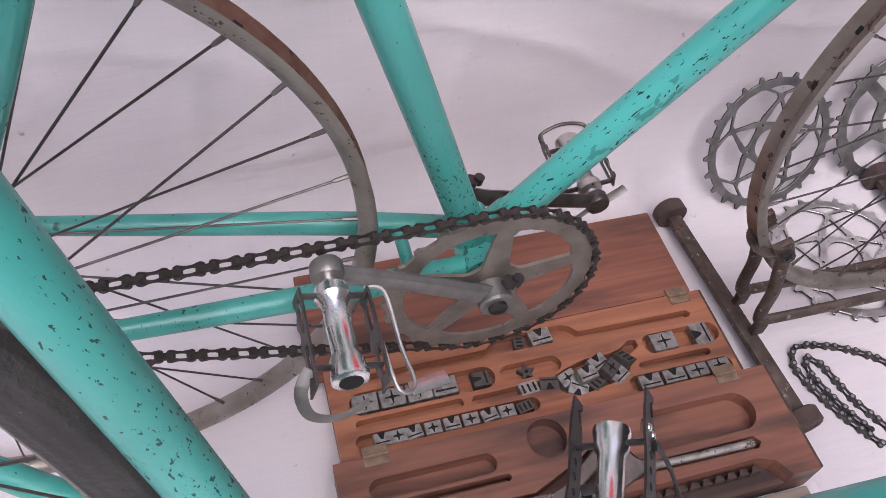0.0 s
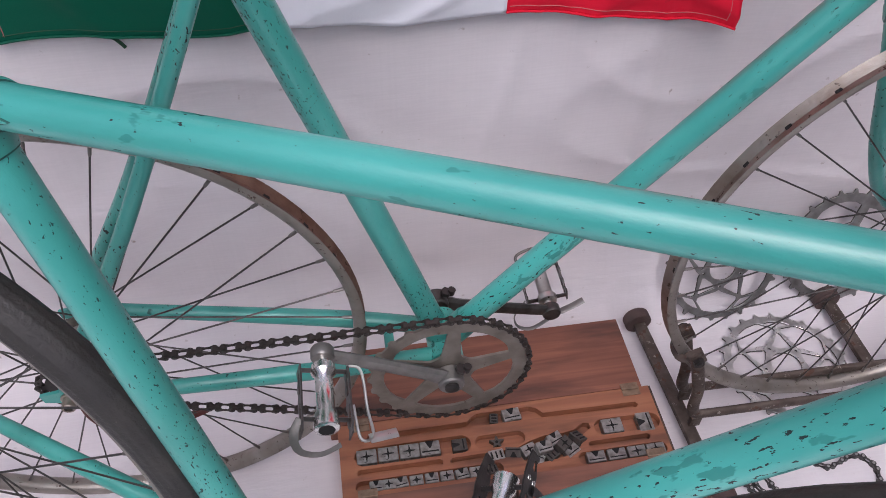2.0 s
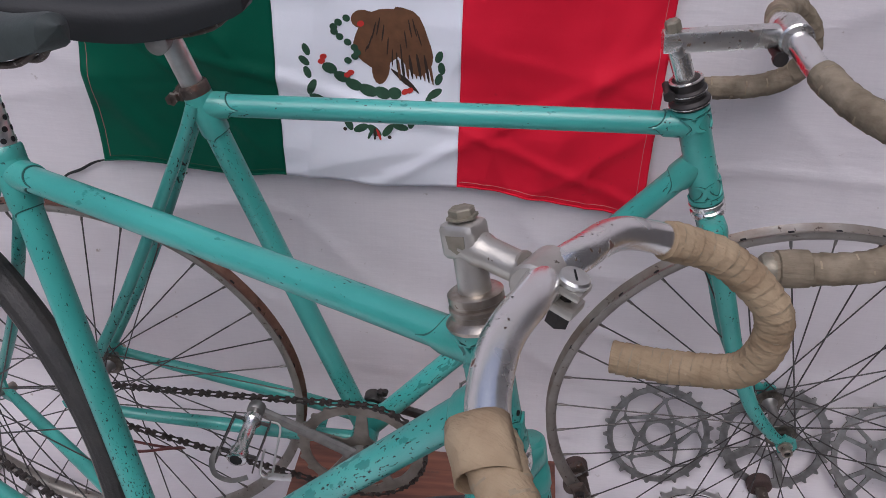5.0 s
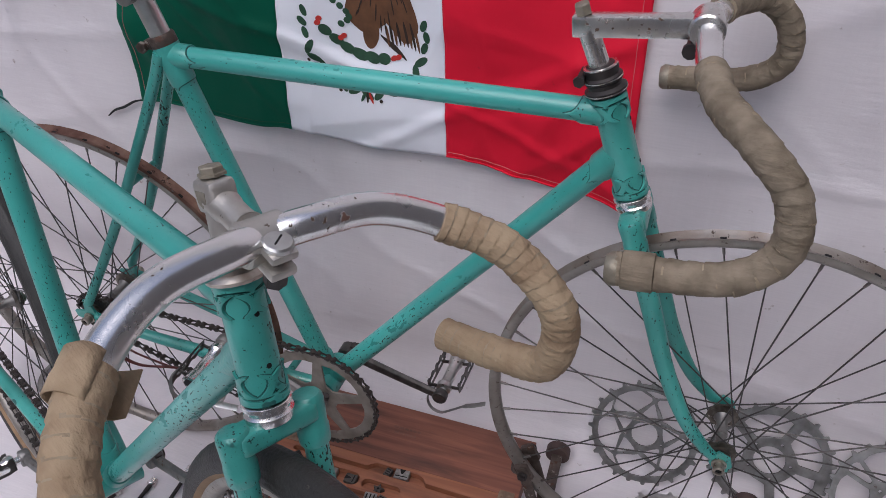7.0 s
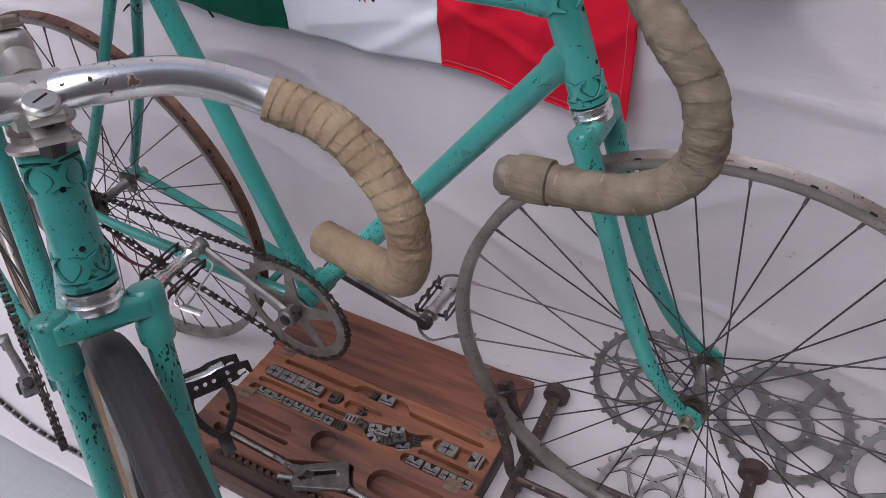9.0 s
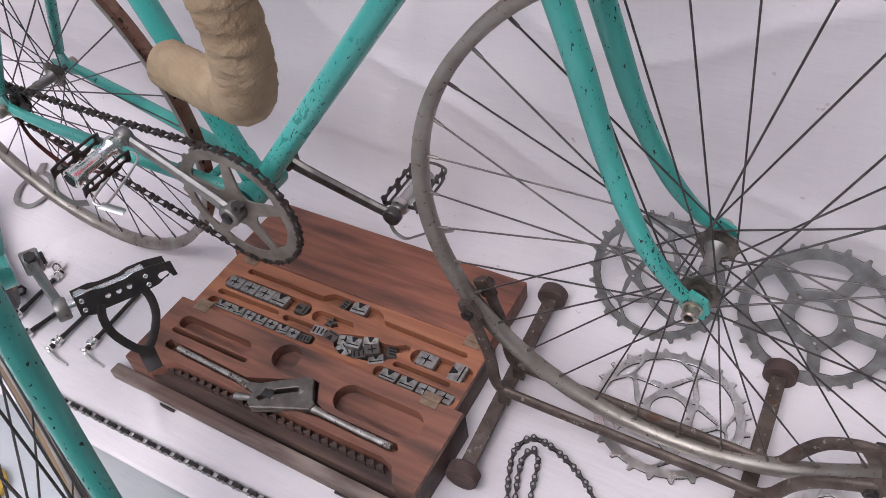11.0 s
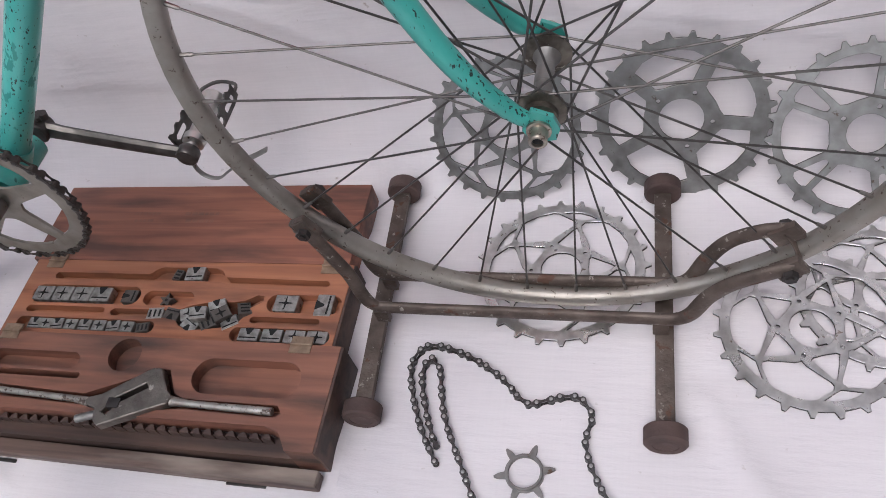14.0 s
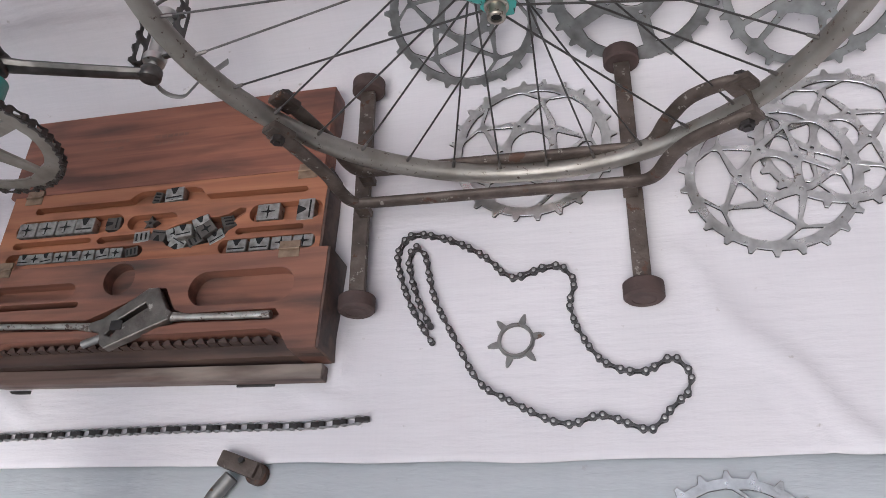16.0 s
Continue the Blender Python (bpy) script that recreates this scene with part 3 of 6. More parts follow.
def build_wheel(bike, name, centre, rim_mat, tyre, steer=None, cog=False, rim_r=0.317, spoke_r=0.302, width=0.05, phase=3.0):
    """A 36-spoke wheel: rim, spokes, hub, axle nuts, and a tyre where there is one."""
    steer = steer or Matrix()
    c = Vector(centre)
    R = rim_r
    # closed rim section: (radius, y)
    sec = [(R - 0.002, -0.0112), (R, -0.0105), (R - 0.0022, -0.007), (R - 0.0052, 0.0), (R - 0.0022, 0.007), (R, 0.0105), (R - 0.002, 0.0112),
           (R - 0.0085, 0.0104), (R - 0.0135, 0.006), (R - 0.0148, 0.0), (R - 0.0135, -0.006), (R - 0.0085, -0.0104)]
    rim = bmesh.new()
    segs = 96
    rings = [[rim.verts.new(c + Vector((r * math.cos(a), y, r * math.sin(a)))) for r, y in sec] for a in (2 * math.pi * k / segs for k in range(segs))]
    for k in range(segs):
        r0, r1 = rings[k], rings[(k + 1) % segs]
        for j in range(len(sec)):
            fc = rim.faces.new((r0[j], r0[(j + 1) % len(sec)], r1[(j + 1) % len(sec)], r1[j]))
            fc.material_index = 1 if 1 <= j <= 4 else 0
    rim.transform(steer)
    wheel = part(name, rim, [RIM_GREY, rim_mat], bike, "bare rusty spoked wheel without a tyre" if not tyre else "spoked wheel with an old rubber tyre")
    hub = lathe([(-0.029, 0.0125), (-0.023, 0.0078), (-0.004, 0.0070), (-0.0035, 0.0082), (0.0035, 0.0082), (0.004, 0.0070), (0.023, 0.0078), (0.029, 0.0125)], c, (0, 1, 0), 24)
    rod(c + Vector((0, -width, 0)), c + Vector((0, width, 0)), 0.0045, segs=12, bm=hub)
    hub.transform(steer)
    hub_ob = part("hub", hub, STEEL, wheel, "grey steel hub barrel")
    for sy in (-1, 1):
        fg = lathe([(0.028, 0.012), (0.0315, 0.0205), (0.034, 0.0205), (0.036, 0.014), (0.041, 0.0135), (0.043, 0.009), (0.046, 0.008), (0.046, 0.0045)], c, (0, sy, 0), 28)
        fg.transform(steer)
        part("flange", fg, GREASY, hub_ob, "dark greasy spoke flange")
    for sy in (-1, 1):
        nut = lathe([(0.0, 0.0098), (0.0025, 0.0098), (0.003, 0.0076), (0.013, 0.0074), (0.014, 0.0064), (0.014, 0.0046), (0.006, 0.0044)], c + Vector((0, sy * (width + 0.0025), 0)), (0, sy, 0), 18, closed=False)
        nut.transform(steer)
        nut_ob = part("axle_nut", nut, HEADSET, wheel)
        bore = lathe([(0, 0.0048), (0.0005, 0.0048)], c + Vector((0, sy * (width + 0.013), 0)), (0, sy, 0), 14)
        bore.transform(steer)
        part("bore", bore, DARK, nut_ob)
    length = None
    for i in range(36):
        side = 1 if i % 2 else -1
        cross = -1 if i % 4 in (0, 3) else 1
        a = radians(10 * i + phase)
        f = a - cross * radians(66)
        p0 = c + Vector((0.0195 * math.cos(f), side * 0.0335, 0.0195 * math.sin(f)))
        p1 = c + Vector((spoke_r * math.cos(a), 0, spoke_r * math.sin(a)))
        d = p1 - p0
        if length is None:
            length = d.length
            sp = rod((0, 0, 0), (length - 0.012, 0, 0), 0.00105, segs=6)
            for f in sweep(sp, [(length - 0.013, 0, 0), (length - 0.011, 0, 0), (length + 0.001, 0, 0)], [0.0014, 0.0018, 0.0020], 6).faces:
                f.material_index = 1 if f.calc_center_median().x > length - 0.014 else 0
            spoke_me = mesh_of("spoke", sp, [SPOKE, NIPPLE])
        x = d.normalized()
        y = x.orthogonal().normalized()
        m = Matrix((x, y, x.cross(y))).transposed().to_4x4()
        m.translation = p0
        part("spoke", spoke_me, None, wheel).matrix_local = steer @ m
    if not tyre:
        # spoke holes in the tyre bed
        hole_me = mesh_of("spoke_hole", lathe([(0, 0.0038), (0.0008, 0.0038)], (0, 0, 0), (1, 0, 0), 10), DARK)
        for i in range(36):
            a = radians(10 * i + phase)
            part("spoke_hole", hole_me, None, wheel).matrix_local = steer @ Matrix.Translation(c) @ Matrix.Rotation(-a, 4, "Y") @ Matrix.Translation((R - 0.0052, 0, 0))
    else:
        ty = bmesh.new()
        tr = 0.0185
        pts = [c + Vector(((R + tr - 0.004) * math.cos(a), 0, (R + tr - 0.004) * math.sin(a))) for a in (2 * math.pi * k / 80 for k in range(80))]
        sweep(ty, pts, tr, 48, closed=True, side=(0, 1, 0))
        for v in ty.verts:
            rv = math.hypot(v.co.x - c.x, v.co.z - c.z)
            mid = R + tr - 0.004
            phi = math.atan2(v.co.y - c.y, rv - mid)
            if abs(phi) < 1.9:
                k = 1 - 0.045 * (int(round(phi * 48 / (2 * math.pi))) % 3 == 0)
                v.co.y = c.y + (v.co.y - c.y) * k
                q = (mid + (rv - mid) * k) / rv
                v.co.x, v.co.z = c.x + (v.co.x - c.x) * q, c.z + (v.co.z - c.z) * q
        for f in ty.faces:
            q = f.calc_center_median() - c
            rad = math.hypot(q.x, q.z)
            f.material_index = 1 if rad < R + 0.005 else 0
        ty.transform(steer)
        part("tyre", ty, [RUBBER, SIDEWALL], wheel, "worn black tyre with tan sidewalls")
    if cog:
        g = prism(gear_outline(8, 0.0275, 0.0345, 0.22, 0.06), 0.0, 0.003, holes=[circle(0, 0, 0.016, 20)])
        g.transform(Matrix.Translation(c + Vector((0, -0.041, 0))) @ Matrix.Rotation(radians(90), 4, "X"))
        part("sprocket", g, BLACK_METAL, wheel)
    return wheel


def build_pedal(bike, at, side, tilt, clip=True, cage_mat=None):
    """A steel quill pedal on its axle; side -1 is the drive side; tilt turns the cage about the axle."""
    base = Matrix.Translation(at) @ Matrix.Rotation(tilt, 4, "Y")
    if side > 0:
        base = base @ Matrix.Rotation(math.pi, 4, "Z")
    # local: axle runs to -y
    body = lathe([(0.006, 0.0062), (0.014, 0.0062), (0.016, 0.0125), (0.024, 0.0135), (0.03, 0.0095), (0.07, 0.0095), (0.076, 0.0125), (0.083, 0.0125), (0.087, 0.0135), (0.0905, 0.0135), (0.092, 0.0115)], (0, 0, 0), (0, -1, 0), 20)
    body.transform(base)
    black = cage_mat is BLACK_METAL
    pedal = part("pedal", body, CHROME if side < 0 or black else ALLOY, bike, "chromed quill pedal")
    wide = 0.026 if black else (0.027 if side > 0 else 0.025)
    cage_mat = cage_mat if black else SPOKE
    for sx in (-1, 1):
        x = sx * wide
        n = 16
        out = []
        for k in range(n + 1):
            y = -0.018 - 0.078 * k / n
            out.append((y, 0.0085 + (0.004 if k % 4 < 2 else 0.0)))
        if black:
            outline = [(y, -z) for y, z in ((-0.014, 0.011), (-0.034, 0.012), (-0.045, 0.0095), (-0.068, 0.0095), (-0.078, 0.012), (-0.098, 0.012), (-0.118, 0.009), (-0.120, -0.008), (-0.115, -0.008), (-0.113, -0.003), (-0.098, -0.010), (-0.078, -0.012), (-0.04, -0.012), (-0.028, -0.014), (-0.020, -0.011), (-0.014, -0.011))]
            holes = [circle(-0.046 - 0.0115 * k, 0.0, 0.003, 10) for k in range(3)] + [slot(-0.112, -0.100, -0.001, 0.006)]
        else:
            outline = out + [(-0.096, -0.006), (-0.085, -0.0085), (-0.03, -0.0085), (-0.018, -0.006)]
            holes = [slot(-0.052, -0.026, -0.0045, 0.004), slot(-0.088, -0.062, -0.0045, 0.004)]
        face = Matrix.Translation((x, 0, 0)) @ Matrix(((0, 0, 1, 0), (1, 0, 0, 0), (0, 1, 0, 0), (0, 0, 0, 1)))
        cage = prism(outline, -0.0009, 0.0009, holes=holes)
        cage.transform(base @ face)
        plate_ob = part("cage_plate", cage, cage_mat or ALLOY, pedal)
        if black:
            for ry, rz in ((-0.020, 0.005), (-0.020, -0.005), (-0.088, 0.006), (-0.088, -0.004)):
                rv = lathe([(0, 0.003), (0.0012, 0.0026), (0.002, 0.001)], (x + sx * 0.0009, ry, rz), (sx, 0, 0), 12)
                rv.transform(base)
                part("rivet", rv, CHROME, plate_ob)
    for y0 in (-0.022, -0.08):
        bar = bmesh.new()
        sweep(bar, [(-wide, y0, 0), (wide, y0, 0)], 0.004, 8, squash=0.4, side=(0, 1, 0))
        bar.transform(base)
        part("cage_bar", bar, cage_mat or ALLOY, pedal)
    cap = lathe([(0, 0.0085), (0.0006, 0.0085)], (0, -0.0921, 0), (0, -1, 0), 16)
    cap.transform(base)
    part("dust_cap", cap, DARK, pedal)
    q = bmesh.new()
    sweep(q, smooth_path([(-wide, -0.094, 0), (-wide * 0.9, -0.106, 0.002), (0, -0.110, 0.006), (wide * 0.9, -0.106, 0.002), (wide, -0.094, 0)], 5), 0.0022, 8)
    q.transform(base)
    if black or (side < 0 and clip):
        q.free()
    else:
        part("quill", q, ALLOY if side < 0 else cage_mat, pedal)
    if clip:
        cb = bmesh.new()
        if black:
            for ya, yb in ((-0.036, -0.032), (-0.080, -0.084)):
                path = smooth_path([(0.0285, ya, 0.006), (0.029, yb, 0.020), (0.030, yb * 0.9 - 0.006, 0.040), (0.032, yb * 0.4 - 0.035, 0.062), (0.033, -0.058, 0.070)], 6)
                sweep(cb, path, 0.0046, 8, squash=0.2, side=(1, 0, 0))
            sweep(cb, smooth_path([(0.033, -0.058, 0.066), (0.034, -0.058, 0.080), (0.042, -0.058, 0.092)], 4), 0.0085, 8, squash=0.12, side=(1, 0, -0.3))
        else:
            sweep(cb, smooth_path([(0.026, -0.080, 0.0), (0.031, -0.090, 0.014), (0.022, -0.099, 0.030), (0.0, -0.099, 0.035), (-0.020, -0.092, 0.028)], 6), 0.0046, 8, squash=0.16, side=(0, 0.15, 1))
            wire = sweep(bmesh.new(), smooth_path([(-0.025, -0.015, 0.0), (-0.040, -0.020, 0.0), (-0.046, -0.060, 0.010), (-0.050, -0.090, 0.012), (-0.036, -0.095, 0.010), (-0.030, -0.060, 0.004)], 6), 0.0017, 8)
            sweep(wire, [(-0.046, -0.094, 0.012), (-0.076, -0.086, 0.012)], 0.0055, 8, squash=0.2, side=(0, 0, 1))
            wire.transform(base)
            part("clip_wire", wire, ALLOY, pedal, "thin bright wire loop with a tab")
        cb.transform(base)
        part("toe_clip", cb, BLACK_METAL if cage_mat is BLACK_METAL else STEEL, pedal, "thin steel toe clip on the pedal")
    return pedal


def tube_part(name, a, b, r, material, parent, label):
    """A straight tube lying along its own x axis, so that wear runs along it."""
    a, b = Vector(a), Vector(b)
    x = (b - a).normalized()
    y = Vector((0, 1, 0))
    ob = part(name, rod((0, 0, 0), ((b - a).length, 0, 0), r, segs=32), material, parent, label)
    m = Matrix((x, y, x.cross(y))).transposed().to_4x4()
    m.translation = a
    ob.matrix_local = m
    return ob


def build_bike(name, m, label, g):
    """g: the numbers of one bicycle, in metres: x forward, y to its left, z up from the ground under the cranks."""
    root = thing(name, m, label, "bicycle", "old racing bicycles")
    bb = Vector((0, 0, g["bb"]))
    P = lambda q: Vector((q[0], 0, g["bb"] + q[1]))  # noqa: E731
    sl, top, low = P(g["seat"]), P(g["top"]), P(g["low"])
    ax = (top - low).normalized()
    ht, hl = low + (top - low) * 0.79, low + (top - low) * 0.43
    rear, front = Vector((g["rear"][0], 0, g["rear"][1])), Vector((g["front"][0], 0, g["front"][1]))
    st = Matrix.Translation(low) @ Matrix.Rotation(radians(g["steer"]), 4, ax) @ Matrix.Translation(-low)
    sw = (sl - bb).normalized()
    # main tubes
    tube_part("top_tube", sl, ht, 0.0135, TEAL_TUBE, root, "turquoise painted top tube, chipped")
    tube_part("seat_tube", bb, sl + sw * 0.012, 0.0148, TEAL_SPECK, root, "turquoise painted seat tube, chipped")
    tube_part("down_tube", bb, hl, 0.0148, TEAL_TUBE, root, "turquoise painted down tube, chipped")
    part("head_tube", rod(low + ax * 0.004, top - ax * 0.004, 0.0178, segs=32), TEAL, root, "turquoise head tube with rivet holes")
    # lugs
    fw0 = Vector((ax.z, 0, -ax.x))
    for at0, to0, rr0, e0, w0 in ((ht, sl, 0.0135, top - ax * 0.004, -ax), (hl, bb, 0.0148, low + ax * 0.004, ax)):
        groove = bmesh.new()
        lb = lug(bmesh.new(), at0, to0 - at0, rr0, 0.032, 0.017, line=groove)
        lug(lb, e0, w0, 0.0178, 0.005, 0.0045, lobes=4, line=groove)
        points = []
        for out0 in (fw0, Vector((0, 1, 0)), Vector((0, -1, 0))):
            points.append(lug_point(bmesh.new(), e0 + w0 * 0.0075 + out0 * 0.0178, out0, w0, 0.0178, 0.0024))
            lug_point(groove, e0 + w0 * 0.0079 + out0 * 0.0178, out0, w0, 0.0178, 0.0003)
        hl_ob = part("head_lug", lb, TEAL, root, "turquoise head lug with cast horned points")
        for pt in points:
            bmesh.ops.remove_doubles(pt, verts=pt.verts, dist=1e-5)
            part("lug_point", pt, TEAL, hl_ob)
        part("lug_edge", groove, GRIME, hl_ob, "dark grime along the lug edge")
    groove = bmesh.new()
    lb = lug(bmesh.new(), sl, ht - sl, 0.0135, 0.030, 0.016, line=groove)
    lug(lb, sl + sw * 0.014, -sw, 0.0148, 0.05, 0.006, line=groove)
    part("lug_edge", groove, GRIME, part("seat_lug", lb, TEAL, root), "dark grime along the lug edge")
    for d in (0.034, 0.076):
        h = low + ax * d * (top - low).length / 0.105
        fr = Vector((ax.z, 0, -ax.x))
        part("rivet_hole", lathe([(0, 0.0022), (0.0006, 0.0022)], h + fr * 0.0178, fr, 10), DARK, root, "small badge rivet hole")
    shell = lathe([(-0.035, 0.0165), (-0.034, 0.0205), (0.034, 0.0205), (0.035, 0.0165)], bb, (0, 1, 0), 28)
    lug(shell, bb, sl - bb, 0.0148, 0.045, 0.010)
    lug(shell, bb, hl - bb, 0.0148, 0.045, 0.010)
    part("bottom_bracket", shell, TEAL, root)
    # stays
    for s in (-1, 1):
        drop = rear + Vector((0.012, s * 0.058, 0.004))
        cs = bmesh.new()
        sweep(cs, smooth_path([bb + Vector((-0.012, s * 0.022, 0)), bb.lerp(rear, 0.3) + Vector((0, s * 0.036, 0)), bb.lerp(rear, 0.8) + Vector((0, s * 0.054, 0)), drop], 6), [0.0108] * 7 + [0.0105 - 0.0004 * k for k in range(12)], 16)
        part("chain_stay", cs, TEAL, root)
        ss = bmesh.new()
        mid = sl.lerp(rear, 0.55)
        sweep(ss, smooth_path([sl + Vector((-0.006, s * 0.014, 0.006)), sl.lerp(rear, 0.12) + Vector((-0.004, s * 0.019, 0)), mid + Vector((0, s * 0.041, 0)), rear + Vector((0.004, s * 0.056, 0.03))], 6), 0.0078, 14)
        part("seat_stay", ss, TEAL_WORN, root)
        dp = prism([(-0.03, 0.006), (-0.028, -0.006), (0.0, -0.012), (0.024, -0.01), (0.026, 0.008), (0.012, 0.012), (0.006, 0.032), (-0.006, 0.034), (-0.008, 0.01)], -0.002, 0.002)
        dp.transform(Matrix.Translation(rear + Vector((0, s * 0.057, 0))) @ Matrix.Rotation(radians(90), 4, "X"))
        part("rear_dropout", dp, TEAL, root)
    br = sl.lerp(rear, 0.42)
    part("stay_bridge", rod(br + Vector((0, -0.033, 0)), br + Vector((0, 0.033, 0)), 0.006, segs=12), TEAL, root)
    br = bb.lerp(rear, 0.16)
    part("stay_bridge", rod(br + Vector((0, -0.028, 0)), br + Vector((0, 0.028, 0)), 0.006, segs=12), TEAL, root)
    # headset
    hs = lathe([(-0.003, 0.0195), (0.0, 0.0205), (0.004, 0.0205), (0.006, 0.018), (0.009, 0.0178), (0.011, 0.021), (0.014, 0.0205), (0.016, 0.0175)], low - ax * 0.013, ax, 30)
    part("lower_headset", hs, CHROME, root, "chrome lower headset ring")
    up = lathe(g["headset_turned"], top - ax * 0.004, ax, 36)
    part("upper_headset", up, g["headset"], root, g["headset_label"])
    if g["clamp_bolts"]:
        for d, q in ((0.0045, 0.0229), (0.0185, 0.0209), (0.0315, 0.0183)):
            part("headset_lip", lathe([(-0.0008, q - 0.001), (-0.0006, q), (0.0006, q), (0.0008, q - 0.001)], top + ax * (d - 0.004), ax, 30), STEM_CHROME, root, "bright worn headset lip")
        back = -Vector((ax.z, 0, -ax.x))
        cb = rod(top + ax * 0.02 + back * 0.021 + Vector((0, -0.014, 0)), top + ax * 0.02 + back * 0.021 + Vector((0, 0.014, 0)), 0.0045, segs=10)
        merge(cb, lathe([(0, 0.0065), (0.005, 0.0065)], top + ax * 0.02 + back * 0.021 + Vector((0, -0.019, 0)), (0, 1, 0), 6))
        part("headset_bolt", cb, BLACK_METAL, root)
    # fork
    crown_top = low - ax * 0.014
    fwd = Vector((ax.z, 0, -ax.x))
    tip = front
    cr = box(-0.0155, 0.0155, -0.036, 0.036, -0.019, 0.0, 0.006, segs=3)
    rot = Matrix((fwd, Vector((0, 1, 0)), ax)).transposed().to_4x4()
    rot.translation = crown_top
    cr.transform(rot)
    for s in (-1, 1):
        lathe([(-0.046, 0.0126), (-0.044, 0.0136), (-0.03, 0.0140), (-0.028, 0.0132), (-0.006, 0.0142), (-0.002, 0.0136), (0.0005, 0.0115), (0.0015, 0.006)], crown_top + Vector((0, s * 0.034, 0)) + ax * 0.002, ax, 20, cr)
    cr.transform(st)
    fork = part("fork", cr, TEAL, root, "turquoise fork with a flat crown")
    for s in (-1, 1):
        c0 = crown_top + Vector((0, s * 0.034, 0)) - ax * 0.02
        ln = (c0 - tip).dot(ax)
        base_pt = c0 - ax * ln * 0.55
        rake = (Vector((tip.x, c0.y, tip.z)) - (c0 - ax * ln)).dot(fwd)
        pts = smooth_path([c0, c0 - ax * ln * 0.3, base_pt + Vector((0, s * 0.004, 0)), c0 - ax * ln * 0.78 + fwd * rake * 0.22 + Vector((0, s * 0.01, 0)),
                           c0 - ax * ln * 0.92 + fwd * rake * 0.62 + Vector((0, s * 0.014, 0)), Vector((tip.x - 0.008, s * 0.05, tip.z + 0.008))], 7)
        rad = [0.0128 - 0.0062 * (k / (len(pts) - 1)) ** 1.4 for k in range(len(pts))]
        bl = sweep(bmesh.new(), pts, rad, 18, squash=0.8, side=(0, 1, 0))
        tab = prism([(0.012, 0.012), (-0.004, 0.02), (-0.013, 0.0), (-0.006, -0.013), (0.012, -0.012), (0.016, 0)], -0.0022, 0.0022)
        tab.transform(Matrix.Translation(tip + Vector((0, s * 0.0505, 0))) @ Matrix.Rotation(radians(90), 4, "X"))
        merge(bl, tab)
        bl.transform(st)
        part("fork_blade", bl, TEAL_WORN, fork, "turquoise fork blade with chipped paint")
    # stem and bars
    stem = g["stem"](top, ax, fwd, st, root)
    clamp = Vector(g["clamp"])
    bar_pts = []
    for s in (-1, 1):
        half = smooth_path([clamp + Vector((x, s * y, z)) for x, y, z in g["bar"]], 10)
        bar_pts.append(half)
    whole = bar_pts[0][::-1] + bar_pts[1][1:]
    bar = sweep(bmesh.new(), whole, 0.0125, 20)
    bar.transform(st)
    hb = part("handlebar", bar, g["bar_mat"], root, "drop handlebar with old cloth tape")
    for half, a, b in zip(bar_pts, g["tape"][0], g["tape"][1]):
        fine = []
        for p, q in zip(half[a:b], half[a + 1:b + 1]):
            fine += [p.lerp(q, k / 6) for k in range(6)]
        fine.append(half[min(b, len(half) - 1)])
        rr, s = [], 0.0
        for k in range(len(fine)):
            if k:
                s += (fine[k] - fine[k - 1]).length
            rr.append(s)
        tp = sweep(bmesh.new(), fine, 0.0148, 24)
        tp.verts.ensure_lookup_table()
        seed = half[3].y * 9
        for k, s in enumerate(rr):
            for j in range(24):
                v = tp.verts[k * 24 + j]
                ph = (s / g["winding"] + j / 24 + 0.25 * noise.noise(Vector((s * 25, seed, 1.0)))) % 1.0
                q = 0.0148 + 0.0009 * ph ** 1.3 + 0.0010 * noise.noise(Vector((s * 45, seed, 0))) + 0.0005 * noise.noise(v.co * 160)
                v.co = fine[k] + (v.co - fine[k]) * (q / 0.0148)
        tp.faces.ensure_lookup_table()
        for k in range(len(rr) - 1):
            for j in range(24):
                ph = (rr[k] / g["winding"] + j / 24 + 0.25 * noise.noise(Vector((rr[k] * 25, seed, 1.0)))) % 1.0
                frayed = noise.noise(Vector((rr[k] * 70, j * 0.18, seed))) > g["fray"]
                tp.faces[k * 24 + j].material_index = 1 if ph > 0.86 and frayed else 0
        tp.transform(st)
        tape = part("bar_tape", tp, [g["tape_mat"], TAPE_EDGE], hb, "tan cloth tape wound round the bar")
        e, e2 = half[-1], half[-2]
        if g["plug"]:
            pl = lathe([(-0.002, 0.0155), (0.004, 0.0158), (0.009, 0.0125), (0.010, 0.004)], e, e - e2, 20)
            if half[-1].y < 0:
                band = lathe([(-0.034, 0.0155), (-0.033, 0.0176), (-0.02, 0.0181), (-0.006, 0.0176), (-0.005, 0.0155)], e, e - e2, 24)
                band.transform(st)
                part("tape_band", band, g["tape_mat"], tape, "wide greyish tape band at the bar end")
            pl.transform(st)
            part("end_plug", pl, DIRTY, hb, "tarnished metal end plug")
        else:
            pl = lathe([(-0.001, 0.0152), (0.001, 0.0148), (0.001, 0.011), (-0.01, 0.0105)], e, e - e2, 20, closed=False)
            pl.transform(st)
            part("tape_end", pl, g["tape_mat"], tape)
